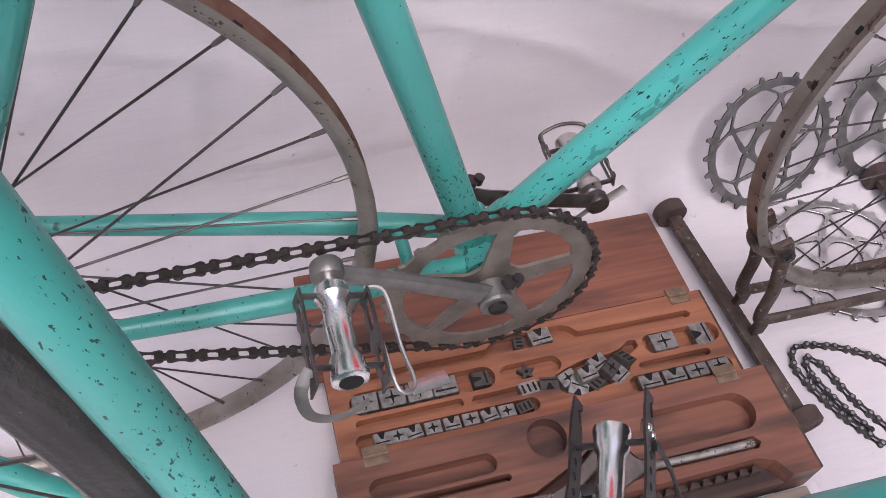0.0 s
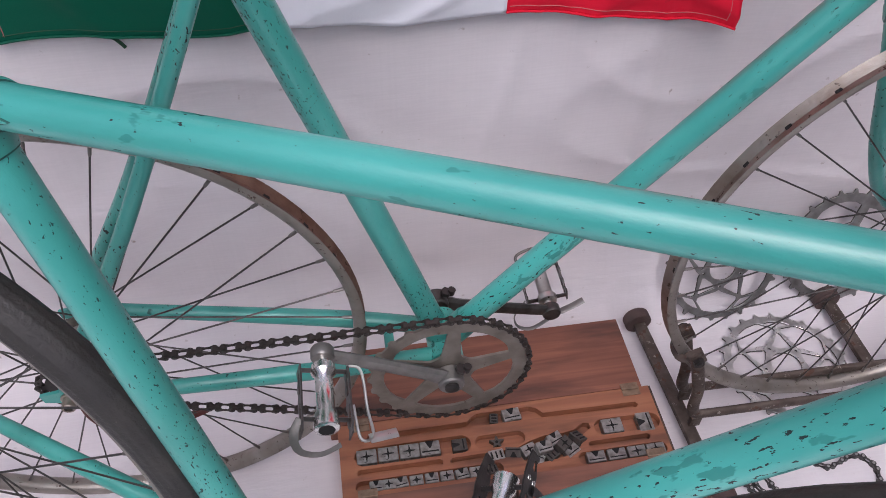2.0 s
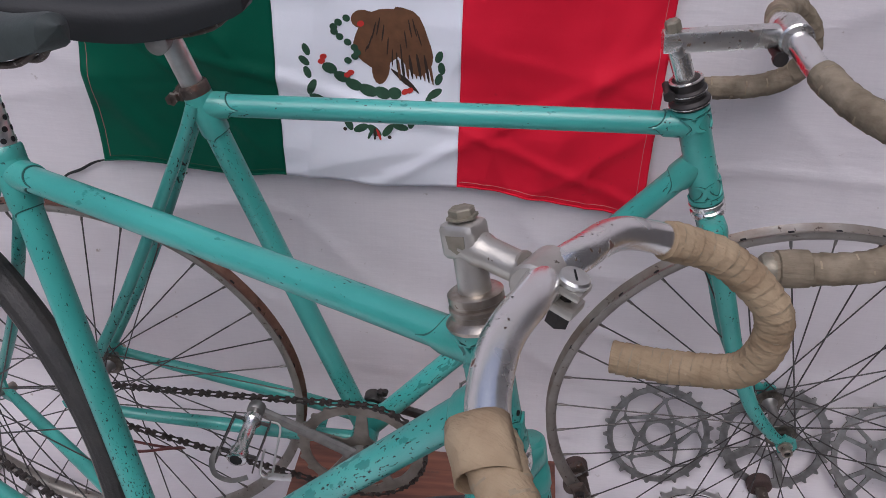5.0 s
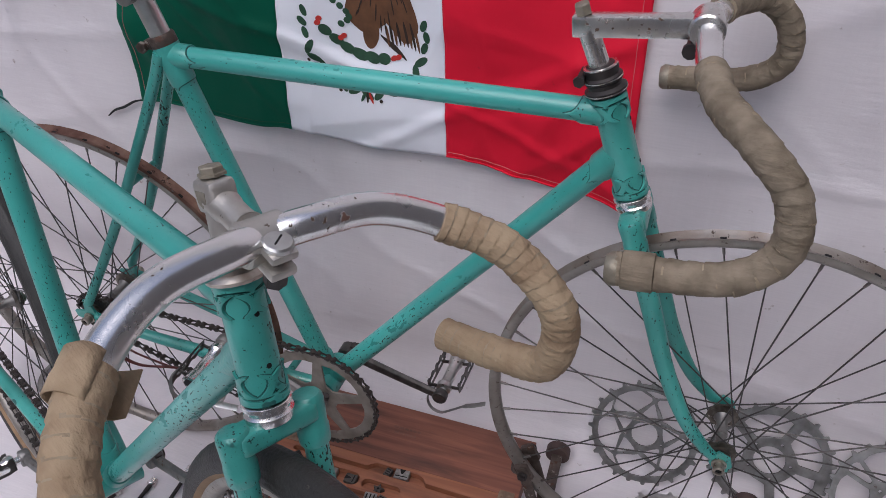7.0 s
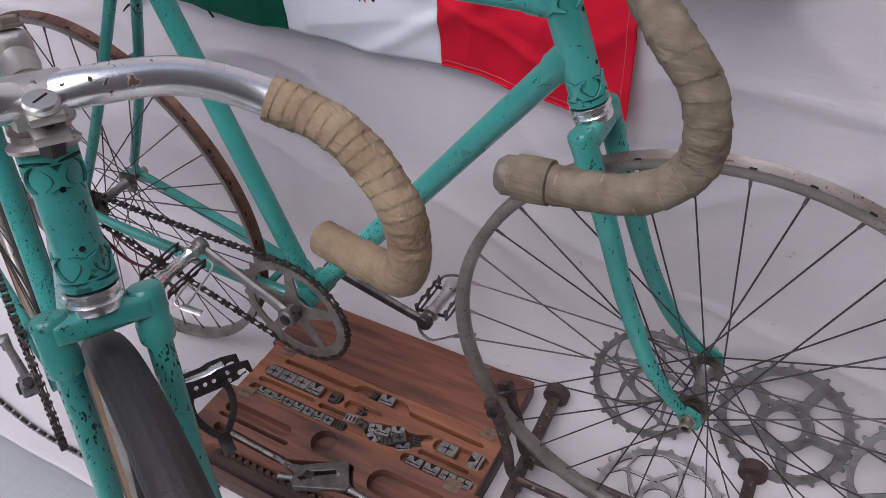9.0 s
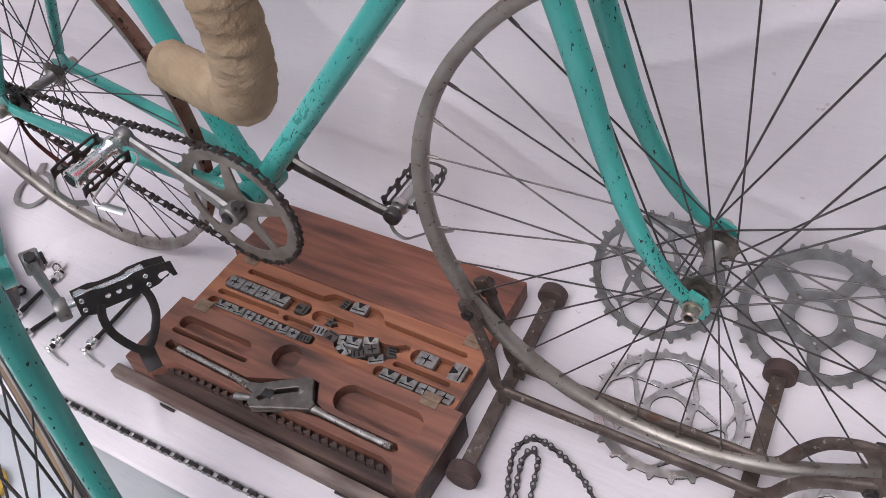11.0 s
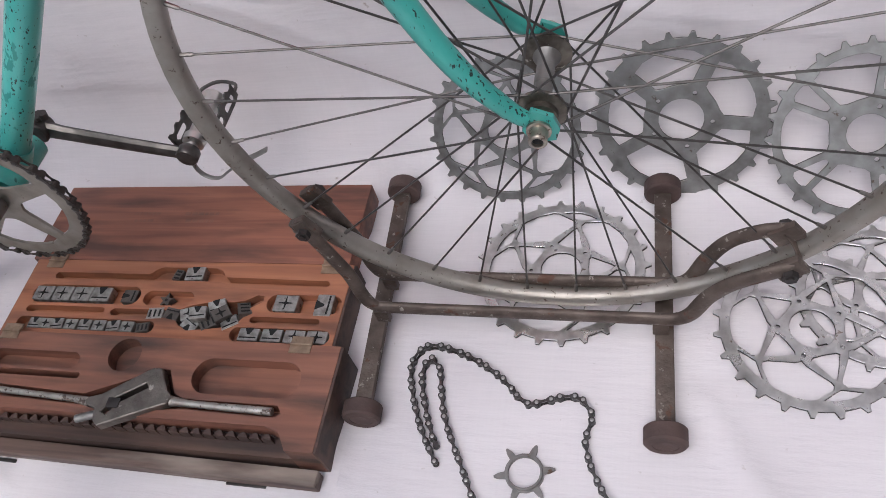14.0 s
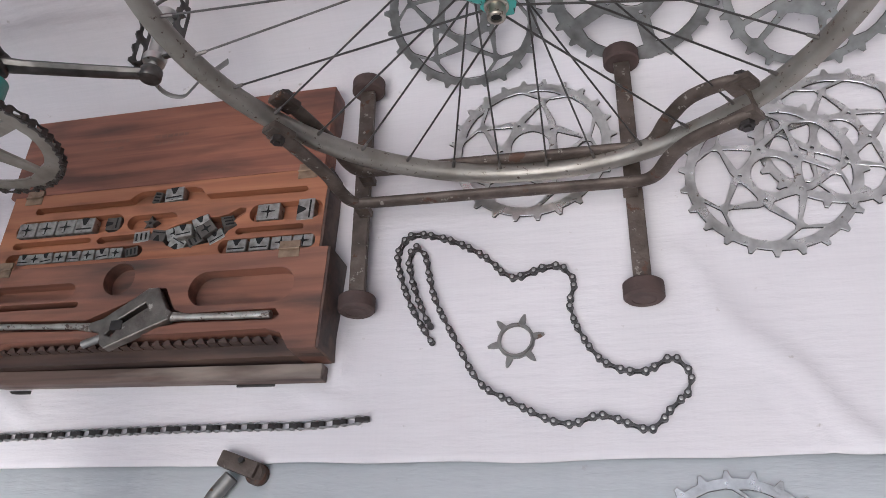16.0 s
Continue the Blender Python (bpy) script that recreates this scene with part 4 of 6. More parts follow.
        if g["flap"] and half[-1].y < 0:
            p0, d0 = half[a], (half[a + 1] - half[a]).normalized()
            u0 = (Vector((0, -0.6, 0.8)) - d0 * d0.dot(Vector((0, -0.6, 0.8)))).normalized()
            v0 = d0.cross(u0)
            fl = bmesh.new()
            cols = []
            for k in range(17):
                an = radians(-60 + 250 * k / 16)
                rr2 = 0.0165 + 0.013 * (k / 16) ** 1.5
                cols.append([fl.verts.new(p0 + d0 * (0.032 * j / 3 - 0.006 - 0.012 * (k / 16)) + (u0 * math.cos(an) + v0 * math.sin(an)) * (rr2 + 0.003 * noise.noise(Vector((k * 0.3, j, 0))))) for j in range(4)])
            for k in range(16):
                for j in range(3):
                    fl.faces.new((cols[k][j], cols[k + 1][j], cols[k + 1][j + 1], cols[k][j + 1]))
            fl.transform(st)
            fo = part("loose_tape", fl, g["tape_mat"], hb, "loose curled end of the cloth tape")
            fo.modifiers.new("thickness", "SOLIDIFY").thickness = 0.0012
    # seat post and saddle
    post_end = sl + sw * g["post"]
    pb = rod(sl + sw * 0.008, post_end, 0.0132, segs=24)
    post = part("seat_post", pb, ALLOY, root, g["post_label"])
    if g["drilled"]:
        hole = None
        side = Vector((sw.z, 0, -sw.x))
        for k in range(9):
            for j in range(8):
                an = 2 * math.pi * (j + 0.5 * (k % 2)) / 8
                d = side * math.cos(an) + Vector((0, 1, 0)) * math.sin(an)
                hole = lathe([(0, 0.003), (0.0005, 0.003)], sl + sw * (0.022 + 0.011 * k) + d * 0.01315, d, 10, hole)
        part("drilled_hole", hole, DARK, post, "rows of drilled holes")
    back = -Vector((sw.z, 0, -sw.x))
    cl = lathe([(0, 0.0158), (0.002, 0.0172), (0.014, 0.0172), (0.016, 0.0158)], sl + sw * 0.012, sw, 24)
    merge(cl, box(-0.004, 0.012, -0.010, 0.010, -0.006, 0.006, 0.002), Matrix.Translation(sl + sw * 0.02 + back * 0.021))
    sc = part("seat_clamp", cl, RUST if not g["drilled"] else TEAL, root)
    bl = rod(sl + sw * 0.02 + back * 0.024 + Vector((0, -0.018, 0)), sl + sw * 0.02 + back * 0.024 + Vector((0, 0.018, 0)), 0.0042, segs=10)
    for y in (-0.018, 0.012):
        lathe([(0, 0.0075), (0.006, 0.0075)], sl + sw * 0.02 + back * 0.024 + Vector((0, y, 0)), (0, 1, 0), 6, bl)
    part("clamp_bolt", bl, RUST, sc)
    build_saddle(root, g)
    # cranks
    ca = radians(g["crank"])
    cw = Vector((math.cos(ca), 0, math.sin(ca)))
    ca2 = radians(g["crank2"])
    cw2 = Vector((math.cos(ca2), 0, math.sin(ca2)))
    for s, w, cm in ((-1, cw, g["crank_mat"]), (1, cw2, g["crank_mat2"])):
        y0, y1 = s * 0.058, s * 0.066
        e = bb + w * 0.168
        arm = bmesh.new()
        pts = [bb + w * 0.0 + Vector((0, y0, 0)), bb + w * 0.03 + Vector((0, y0, 0)), bb + w * 0.10 + Vector((0, (y0 + y1) / 2, 0)), e + Vector((0, y1, 0)) - w * 0.012, e + Vector((0, y1, 0))]
        sweep(arm, pts, [0.0125, 0.0102, 0.0094, 0.009, 0.009], 8, squash=0.62, side=(0, 1, 0))
        lathe([(-0.011, 0.0135), (-0.009, 0.0155), (0.009, 0.0155), (0.011, 0.0135)], bb + Vector((0, y0, 0)), (0, 1, 0), 22, arm)
        lathe([(-0.007, 0.0115), (-0.005, 0.0128), (0.005, 0.0128), (0.007, 0.0115)], e + Vector((0, y1, 0)), (0, 1, 0), 20, arm)
        crank = part("crank_arm", arm, cm, root, "steel crank arm held by a cotter pin")
        part("axle_end", lathe([(0, 0.0085), (0.004, 0.0085), (0.005, 0.007)], bb + Vector((0, s * 0.068, 0)), (0, s, 0), 16), BLACK_METAL, crank)
        ct = rod(bb + Vector((0.006, y0, 0)) + Vector((0.012, 0, 0.014)), bb + Vector((0.006, y0, 0)) + Vector((0.014, 0, 0.022)), 0.005, segs=10)
        lathe([(0, 0.007), (0.005, 0.007)], bb + Vector((0.012, y0, 0.015)), (0.2, 0, 1), 6, ct)
        part("cotter_pin", ct, BLACK_METAL, crank)
        build_pedal(root, e + Vector((0, y1, 0)), s, g["pedal_tilt"][0 if s < 0 else 1], (s < 0) != g["tyre"], g["cage"] if s > 0 else SPOKE)
    # chainring
    rg = 0.0955
    outline = gear_outline(24, rg - 0.003, rg + 0.0012, 0.26, 0.10)
    n = 5
    holes = [sector_hole(2 * math.pi * k / n + g["ring_turn"], 2 * math.pi * (k + 1) / n + g["ring_turn"], 0.030, 0.078, 0.010, 0.0075) for k in range(n)] + [circle(0, 0, 0.012, 20)]
    ring = prism(outline, -0.0016, 0.0016, holes=holes)
    ring.transform(Matrix.Translation(bb + Vector((0, -0.046, 0))) @ Matrix.Rotation(radians(90), 4, "X"))
    part("chainring", ring, g["ring_mat"], root, "five-spoked steel chainring")
    # chain
    d = rear - bb
    L = d.length
    R1, R2 = 0.0965, 0.034
    base_a = math.atan2(d.z, d.x)
    off = math.acos((R1 - R2) / L)
    path = []
    for k in range(41):
        a = base_a + off + (2 * math.pi - 2 * off) * k / 40
        path.append(bb + Vector((R1 * math.cos(a), -0.046, R1 * math.sin(a))))
    sag = [0.35, 0.7]
    p_end, q_start = path[-1], rear + Vector((R2 * math.cos(base_a - off), -0.044, R2 * math.sin(base_a - off)))
    for t in sag:
        p = p_end.lerp(q_start, t)
        p.z -= g["sag"] * 4 * t * (1 - t) if q_start.z < bb.z else 0.002
        path.append(p)
    for k in range(13):
        a = base_a - off + 2 * off * k / 12
        path.append(rear + Vector((R2 * math.cos(a), -0.044, R2 * math.sin(a))))
    ch = part("chain", rod(path[-1], path[-1] + Vector((0, 0.001, 0)), 0.001, segs=6), CHAIN, root, "dark oily block chain")
    lay_chain(path, ch, OILY, (0, 1, 0))
    build_wheel(root, "front_wheel", front, g["front_rim"], g["tyre"], st, rim_r=g["rim_r"], spoke_r=g["rim_r"] - 0.014, phase=g["phase"][0])
    build_wheel(root, "rear_wheel", rear, g["rear_rim"], g["tyre"], cog=True, rim_r=g["rim_r"], spoke_r=g["rim_r"] - 0.014, width=0.058, phase=g["phase"][1])
    return root


def build_saddle(root, g):
    """A narrow racing saddle: padded top, skirt and rails."""
    x0, x1, z0 = g["saddle"]
    bm = bmesh.new()
    rows = []
    n = 26
    for i in range(n + 1):
        t = i / n
        x = x0 + (x1 - x0) * t
        half = 0.068 * (1 - t) ** 1.6 + 0.019 * (1 - (1 - t) ** 3)
        end = min(1.0, math.sqrt(max(0.0, 1 - ((0.10 - t) / 0.10) ** 2)) if t < 0.10 else (math.sqrt(max(0.0, 1 - ((t - 0.93) / 0.07) ** 2)) if t > 0.93 else 1.0))
        half = max(half * end, 0.002)
        depth = (0.040 * (1 - t) + 0.030 * t + 0.012 * math.sin(math.pi * t)) * max(end, 0.08)
        z = z0 + 0.010 * math.cos(t * 5.2) + (0.012 * t) - (1 - end) * 0.012
        ring = []
        for k in range(21):
            a = math.pi * k / 20
            y = -half * math.cos(a)
            zz = z - depth * (1 - math.sin(a) ** 0.45)
            ring.append(bm.verts.new((x, y * (1.0 if k not in (0, 20) else 0.93), zz)))
        rows.append(ring)
    for r0, r1 in zip(rows, rows[1:]):
        for k in range(20):
            bm.faces.new((r0[k], r0[k + 1], r1[k + 1], r1[k]))
    bm.faces.new(rows[0][::-1])
    bm.faces.new(rows[-1])
    for r0, r1 in zip(rows, rows[1:]):
        bm.faces.new((r0[20], r0[0], r1[0], r1[20]))
    sd = part("saddle", bm, g["saddle_mat"], root, g["saddle_label"])
    for s in (-1, 1):
        r = sweep(bmesh.new(), smooth_path([(x0 + 0.03, s * 0.035, z0 - 0.028), (x0 + 0.07, s * 0.022, z0 - 0.046), (x0 + 0.15, s * 0.022, z0 - 0.05), (x1 - 0.06, s * 0.012, z0 - 0.04), (x1 - 0.03, s * 0.006, z0 - 0.022)], 5), 0.0035, 8)
        part("saddle_rail", r, RUST, sd)
    cl = lathe([(-0.028, 0.010), (-0.026, 0.013), (0.026, 0.013), (0.028, 0.010)], (g["saddle_clamp"][0], 0, g["saddle_clamp"][1]), (0, 1, 0), 18)
    part("saddle_clamp", cl, STEEL, sd)


def stem_flat(top, ax, fwd, st, root):
    """Straight track stem with a flat-sided extension."""
    quill_top = Vector(A_NUM["quill"])
    c = Vector(A_NUM["clamp"])
    q = rod(top + ax * 0.015, quill_top - ax * 0.004, 0.011, segs=20)
    d = (c - quill_top).normalized()
    n = Vector((0, 1, 0)).cross(d) * -1
    ext = box(-0.014, (c - quill_top).length - 0.012, -0.0095, 0.0095, -0.011, 0.011, 0.003)
    m = Matrix((d, Vector((0, 1, 0)), d.cross(Vector((0, 1, 0))))).transposed().to_4x4()
    m.translation = quill_top
    merge(q, ext, m)
    lathe([(-0.019, 0.0155), (-0.017, 0.0175), (0.017, 0.0175), (0.019, 0.0155)], c, (0, 1, 0), 24, q)
    q.transform(st)
    stem = part("stem", q, STEM_CHROME, root, "pitted chromed stem with a straight extension")
    b = lathe([(0, 0.0085), (0.010, 0.0085), (0.012, 0.007)], quill_top + ax * 0.011, ax, 6)
    b.transform(st)
    part("stem_bolt", b, DIRTY, stem, smooth=False)
    b = rod(c + Vector((-0.012, -0.014, -0.02)), c + Vector((-0.012, 0.014, -0.02)), 0.005, segs=10)
    lathe([(0, 0.008), (0.006, 0.008)], c + Vector((-0.012, -0.02, -0.02)), (0, 1, 0), 10, b)
    b.transform(st)
    part("clamp_bolt", b, BLACK_METAL, stem)


def stem_forged(top, ax, fwd, st, root):
    """Forged alloy stem with a split clamp and a bolt in front of the bar."""
    quill_top = Vector(B_NUM["quill"])
    c = Vector(B_NUM["clamp"])
    q = rod(top + ax * 0.012, quill_top - ax * 0.002, 0.0122, 0.0108, segs=24)
    d = (c - quill_top)
    sweep(q, smooth_path([quill_top - ax * 0.008, quill_top + d * 0.3 - ax * 0.006, quill_top + d * 0.7 - ax * 0.003, c - d.normalized() * 0.012], 5), [0.0125] * 5 + [0.0112] * 6 + [0.0125] * 5, 18)
    lathe([(-0.018, 0.0145), (-0.016, 0.0165), (0.016, 0.0165), (0.018, 0.0145)], c, (0, 1, 0), 26, q)
    f = d.normalized()
    u = Vector((0, 1, 0)).cross(f) * -1
    frame_m = Matrix((fwd, Vector((0, 1, 0)), ax)).transposed().to_4x4()
    frame_m.translation = quill_top
    # forged block round the top of the quill
    merge(q, box(-0.0155, 0.014, -0.012, 0.012, -0.018, 0.009, 0.0085, segs=4), frame_m)
    ear = box(0.0, 0.022, -0.0105, 0.0105, 0.002, 0.009, 0.003)
    merge(ear, box(0.0, 0.022, -0.0105, 0.0105, -0.013, -0.005, 0.003))
    m = Matrix((f, Vector((0, 1, 0)), f.cross(Vector((0, 1, 0))))).transposed().to_4x4()
    m.translation = c + f * 0.008
    merge(q, ear, m)
    q.transform(st)
    stem = part("stem", q, STEM_ALLOY, root, "dull forged alloy stem")
    sh = prism([(-0.008, 0.004), (0.007, 0.004), (0.006, -0.004), (-0.001, -0.009), (-0.007, -0.005)], 0.0, 0.0004)
    sh.transform(st @ frame_m @ Matrix.Translation((0, -0.0119, -0.003)) @ Matrix.Rotation(radians(90), 4, "X"))
    part("stamped_shield", sh, DIRTY, stem, "dirty shield-shaped recess")
    b = lathe([(0, 0.0112), (0.002, 0.0112), (0.0025, 0.0092), (0.0065, 0.0092), (0.0075, 0.008)], quill_top + ax * 0.010, ax, 6)
    b.transform(st)
    part("stem_bolt", b, DIRTY, stem, smooth=False)
    b = lathe([(0.008, 0.0045), (0.009, 0.0105), (0.0125, 0.0108), (0.0142, 0.0095), (0.0146, 0.006)], c + f * 0.019, m.to_3x3() @ Vector((0, 0, 1)), 22)
    b.transform(st)
    bolt = part("clamp_bolt", b, ALLOY, stem)
    b = box(-0.0007, 0.0007, -0.0055, 0.0055, 0.0, 0.0004)
    b.transform(st @ Matrix.Translation(c + f * 0.019) @ m.to_3x3().to_4x4() @ pose(0, 0, 0.0145, 0, 0, 35))
    part("slot", b, DARK, bolt)
    b = lathe([(-0.026, 0.006), (-0.025, 0.0085), (-0.014, 0.0088), (-0.013, 0.0045), (0.009, 0.0045)], c + f * 0.019, m.to_3x3() @ Vector((0, 0, 1)), 6)
    b.transform(st)
    part("clamp_nut", b, BLACK_METAL, stem, smooth=False)


TAPE_DARK = fabric("brown_cloth_tape", (0.30, 0.25, 0.18), (0.15, 0.12, 0.082), 700, 0.85, (0.08, 0.06, 0.045), patch=45, wrinkle=0.9, slub=130)
TAPE_LIGHT = fabric("tan_cloth_tape", (0.41, 0.315, 0.20), (0.27, 0.19, 0.115), 700, 0.85, (0.5, 0.41, 0.28), patch=40, wrinkle=0.9, slub=130)

TAPE_EDGE = fabric("frayed_tape_edge", (0.36, 0.295, 0.20), (0.27, 0.21, 0.14), 700, 0.9, (0.2, 0.15, 0.1), patch=60, wrinkle=0.6, slub=200)

A_NUM = dict(phase=(0.0, 11.0), bb=0.261, seat=(-0.1695, 0.5259), top=(0.3827, 0.5607), low=(0.4241, 0.4376), rear=(-0.410, 0.319), front=(0.585, 0.352), steer=1.6,
             headset=BLACK_METAL, headset_turned=((0, 0.018), (0.003, 0.0225), (0.007, 0.0225), (0.010, 0.0185), (0.014, 0.0185), (0.016, 0.0205), (0.020, 0.0205), (0.022, 0.0175), (0.025, 0.0175), (0.027, 0.0185), (0.031, 0.0180), (0.033, 0.0135)), headset_label="blackened upper headset with a clamp bolt", clamp_bolts=True, stem=stem_flat, quill=(0.356, 0, 0.889), clamp=(0.472, 0, 0.9),
             bar=[(0, 0, 0), (0.004, 0.03, -0.004), (0.008, 0.066, -0.010), (0.024, 0.126, -0.018), (0.058, 0.178, -0.028), (0.089, 0.192, -0.060), (0.093, 0.199, -0.108), (0.052, 0.207, -0.140), (-0.039, 0.208, -0.149)],
             bar_mat=CHROME, tape=((22, 22), (80, 80)), tape_mat=TAPE_DARK, winding=0.0155, fray=0.25, post=0.09, post_label="dull alloy seat post", drilled=False, plug=True, flap=False,
             saddle=(-0.377, -0.089, 0.920), saddle_clamp=(-0.199, 0.868), saddle_mat=BLACK, saddle_label="worn black racing saddle", crank=147, crank2=-20, crank_mat=STEEL, crank_mat2=SPOKE,
             pedal_tilt=(radians(196), radians(-8)), cage=STEEL, ring_turn=0.25, ring_mat=RING_DULL, sag=0.01, front_rim=RIM_FRONT, rear_rim=RIM, tyre=False, rim_r=0.319)
B_NUM = dict(phase=(3.0, 3.0), bb=0.2899, seat=(-0.1607, 0.4959), top=(0.3773, 0.5384), low=(0.4083, 0.4331), rear=(-0.402, 0.350), front=(0.556, 0.350), steer=-2.2,
             headset=HEADSET, headset_turned=((0, 0.019), (0.001, 0.0235), (0.004, 0.0245), (0.006, 0.0225), (0.008, 0.0195), (0.012, 0.019), (0.013, 0.0205), (0.016, 0.0205), (0.017, 0.0186), (0.019, 0.0186), (0.020, 0.0198), (0.0255, 0.0198), (0.0265, 0.0185), (0.0266, 0.0135)), headset_label="dull brownish steel upper headset", clamp_bolts=False, stem=stem_forged, quill=(0.359, 0, 0.891), clamp=(0.420, 0, 0.8785),
             bar=[(0, 0, 0), (0.009, 0.03, 0.006), (0.016, 0.084, 0.003), (0.038, 0.131, -0.014), (0.080, 0.166, -0.033), (0.122, 0.184, -0.076), (0.113, 0.191, -0.135), (0.062, 0.193, -0.162), (0.002, 0.180, -0.170)],
             bar_mat=CHROME, tape=((31, 30), (80, 80)), tape_mat=TAPE_LIGHT, winding=0.0095, fray=-0.1, post=0.12, post_label="drilled alloy seat post", drilled=True, plug=False, flap=True,
             saddle=(-0.335, -0.048, 0.950), saddle_clamp=(-0.195, 0.905), saddle_mat=SADDLE_GREY, saddle_label="faded grey racing saddle", crank=196, crank2=16.5, crank_mat=STEEL, crank_mat2=STEEL,
             pedal_tilt=(radians(-30), radians(150)), cage=BLACK_METAL, ring_turn=0.0, ring_mat=RUST, sag=0.01, front_rim=RIM_GREY, rear_rim=RIM_GREY, tyre=True, rim_r=0.317)

BIKE_A = build_bike("bicycle", pose(0.0035, 0.0118, 0, 0.59, 0, -0.76), "old turquoise track bicycle without tyres, front wheel in a floor stand", A_NUM)
build_bike("bicycle", pose(-0.2003, -0.3139, 0, -6.55, 0, -26.27), "old turquoise racing bicycle with black tyres and bare chrome bar", B_NUM)
strap = sweep(bmesh.new(), smooth_path([(-0.415, -0.045, 0.30), (-0.412, -0.03, 0.25), (-0.40, -0.015, 0.205), (-0.36, -0.01, 0.188), (-0.315, -0.012, 0.186), (-0.295, -0.02, 0.20), (-0.31, -0.035, 0.212), (-0.36, -0.04, 0.205), (-0.398, -0.04, 0.215), (-0.41, -0.05, 0.26), (-0.412, -0.05, 0.30)], 6), 0.0055, 8, squash=0.25, side=(0, 1, 0.3))
part("leather_strap", strap, RED_STRAP, BIKE_A, "dark red leather strap hanging at the rear hub")
# toe clip hanging upside down from the far pedal
tc_bm = sweep(bmesh.new(), smooth_path([(0.222, 0.112, 0.159), (0.205, 0.108, 0.153), (0.185, 0.104, 0.147), (0.165, 0.100, 0.135), (0.145, 0.098, 0.124), (0.126, 0.100, 0.130), (0.120, 0.104, 0.150), (0.134, 0.108, 0.176)], 6), [0.0055] * 12 + [0.0032] * 31, 8, squash=0.3, side=(0.3, 0, -1))
part("toe_clip", tc_bm, STEEL, BIKE_A, "thin steel toe clip hanging under the pedal")

# everything laid out on the cloth is turned a little against the backdrop
LAY = pose(0.007, 0.0016, 0, 0, 0, -0.45)

# ---------------------------------------------------------------- floor stand
stand = thing("bicycle_stand", pose(0.004, 0, 0, 0, 0, -1.0), "rusty steel floor stand with rubber feet under the front wheel", "stand")
for xb, skew in ((0.3545, 3.5), (0.6765, 1.9)):
    turn = pose(xb, 0.02, 0, 0, 0, skew) @ pose(-xb, -0.02, 0)
    bar = box(xb - 0.0095, xb + 0.0095, -0.128, 0.168, 0.017, 0.0265, 0.0015)
    bar.transform(turn)
    part("cross_bar", bar, RUST, stand)
    for y0, s in ((-0.128, -1), (0.168, 1)):
        pk = lathe([(0, 0.019), (0.002, 0.0215), (0.017, 0.0215), (0.0195, 0.019), (0.0195, 0.013), (0.0185, 0.0125), (0.0195, 0.0095), (0.0185, 0.006)], (xb, y0, 0.0217), (0, s, 0), 28)
        pk.transform(turn)
        part("foot", pk, PUCK, stand, "round brown rubber foot")
for yo in (-0.022, 0.022):
    line = smooth_path([(0.322, yo * 0.95, 0.208), (0.331, yo, 0.187), (0.342, yo, 0.148), (0.350, yo, 0.115), (0.353, yo, 0.075), (0.361, yo, 0.056), (0.38, yo, 0.0525), (0.5, yo, 0.0525), (0.655, yo, 0.0525), (0.688, yo, 0.0535), (0.704, yo, 0.066), (0.718, yo * 1.05, 0.098), (0.738, yo * 1.15, 0.126), (0.768, yo * 1.1, 0.144), (0.790, yo * 0.95, 0.150)], 6)
    part("rail", sweep(bmesh.new(), line, 0.0088, 14, squash=0.62, side=(0, 1, 0)), RUST, stand)
    for xb in (0.365, 0.674):
        part("weld_block", box(xb - 0.008, xb + 0.008, yo - 0.004, yo + 0.004, 0.026, 0.046, 0.001), RUST, stand)
for xe, ze, tilt in ((0.328, 0.197, 62), (0.786, 0.146, -35)):
    m = pose(xe, 0, ze, 0, tilt, 0)
    for s in (-1, 1):
        jaw = box(-0.014, 0.014, s * 0.0195 - 0.004, s * 0.0195 + 0.004, -0.011, 0.011, 0.002)
        jaw.transform(m)
        part("jaw", jaw, RUST, stand)
        bt = rod((0.0, s * 0.019, 0.0), (0.0, s * 0.034, 0.0), 0.004, segs=10)
        lathe([(0, 0.0075), (0.006, 0.0075)], (0, s * 0.026, 0), (0, s, 0), 6, bt)
        bt.transform(m)
        part("jaw_bolt", bt, BLACK_METAL, stand)
    st_bm = sweep(bmesh.new(), smooth_path([(0, -0.02, 0.004), (0, -0.017, -0.012), (0, -0.008, -0.02), (0, 0.008, -0.02), (0, 0.017, -0.012), (0, 0.02, 0.004)], 5), 0.006, 10, squash=0.3, side=(1, 0, 0))
    st_bm.transform(m)
    part("strap", st_bm, RUST, stand)

# ---------------------------------------------------------------- loose chainrings


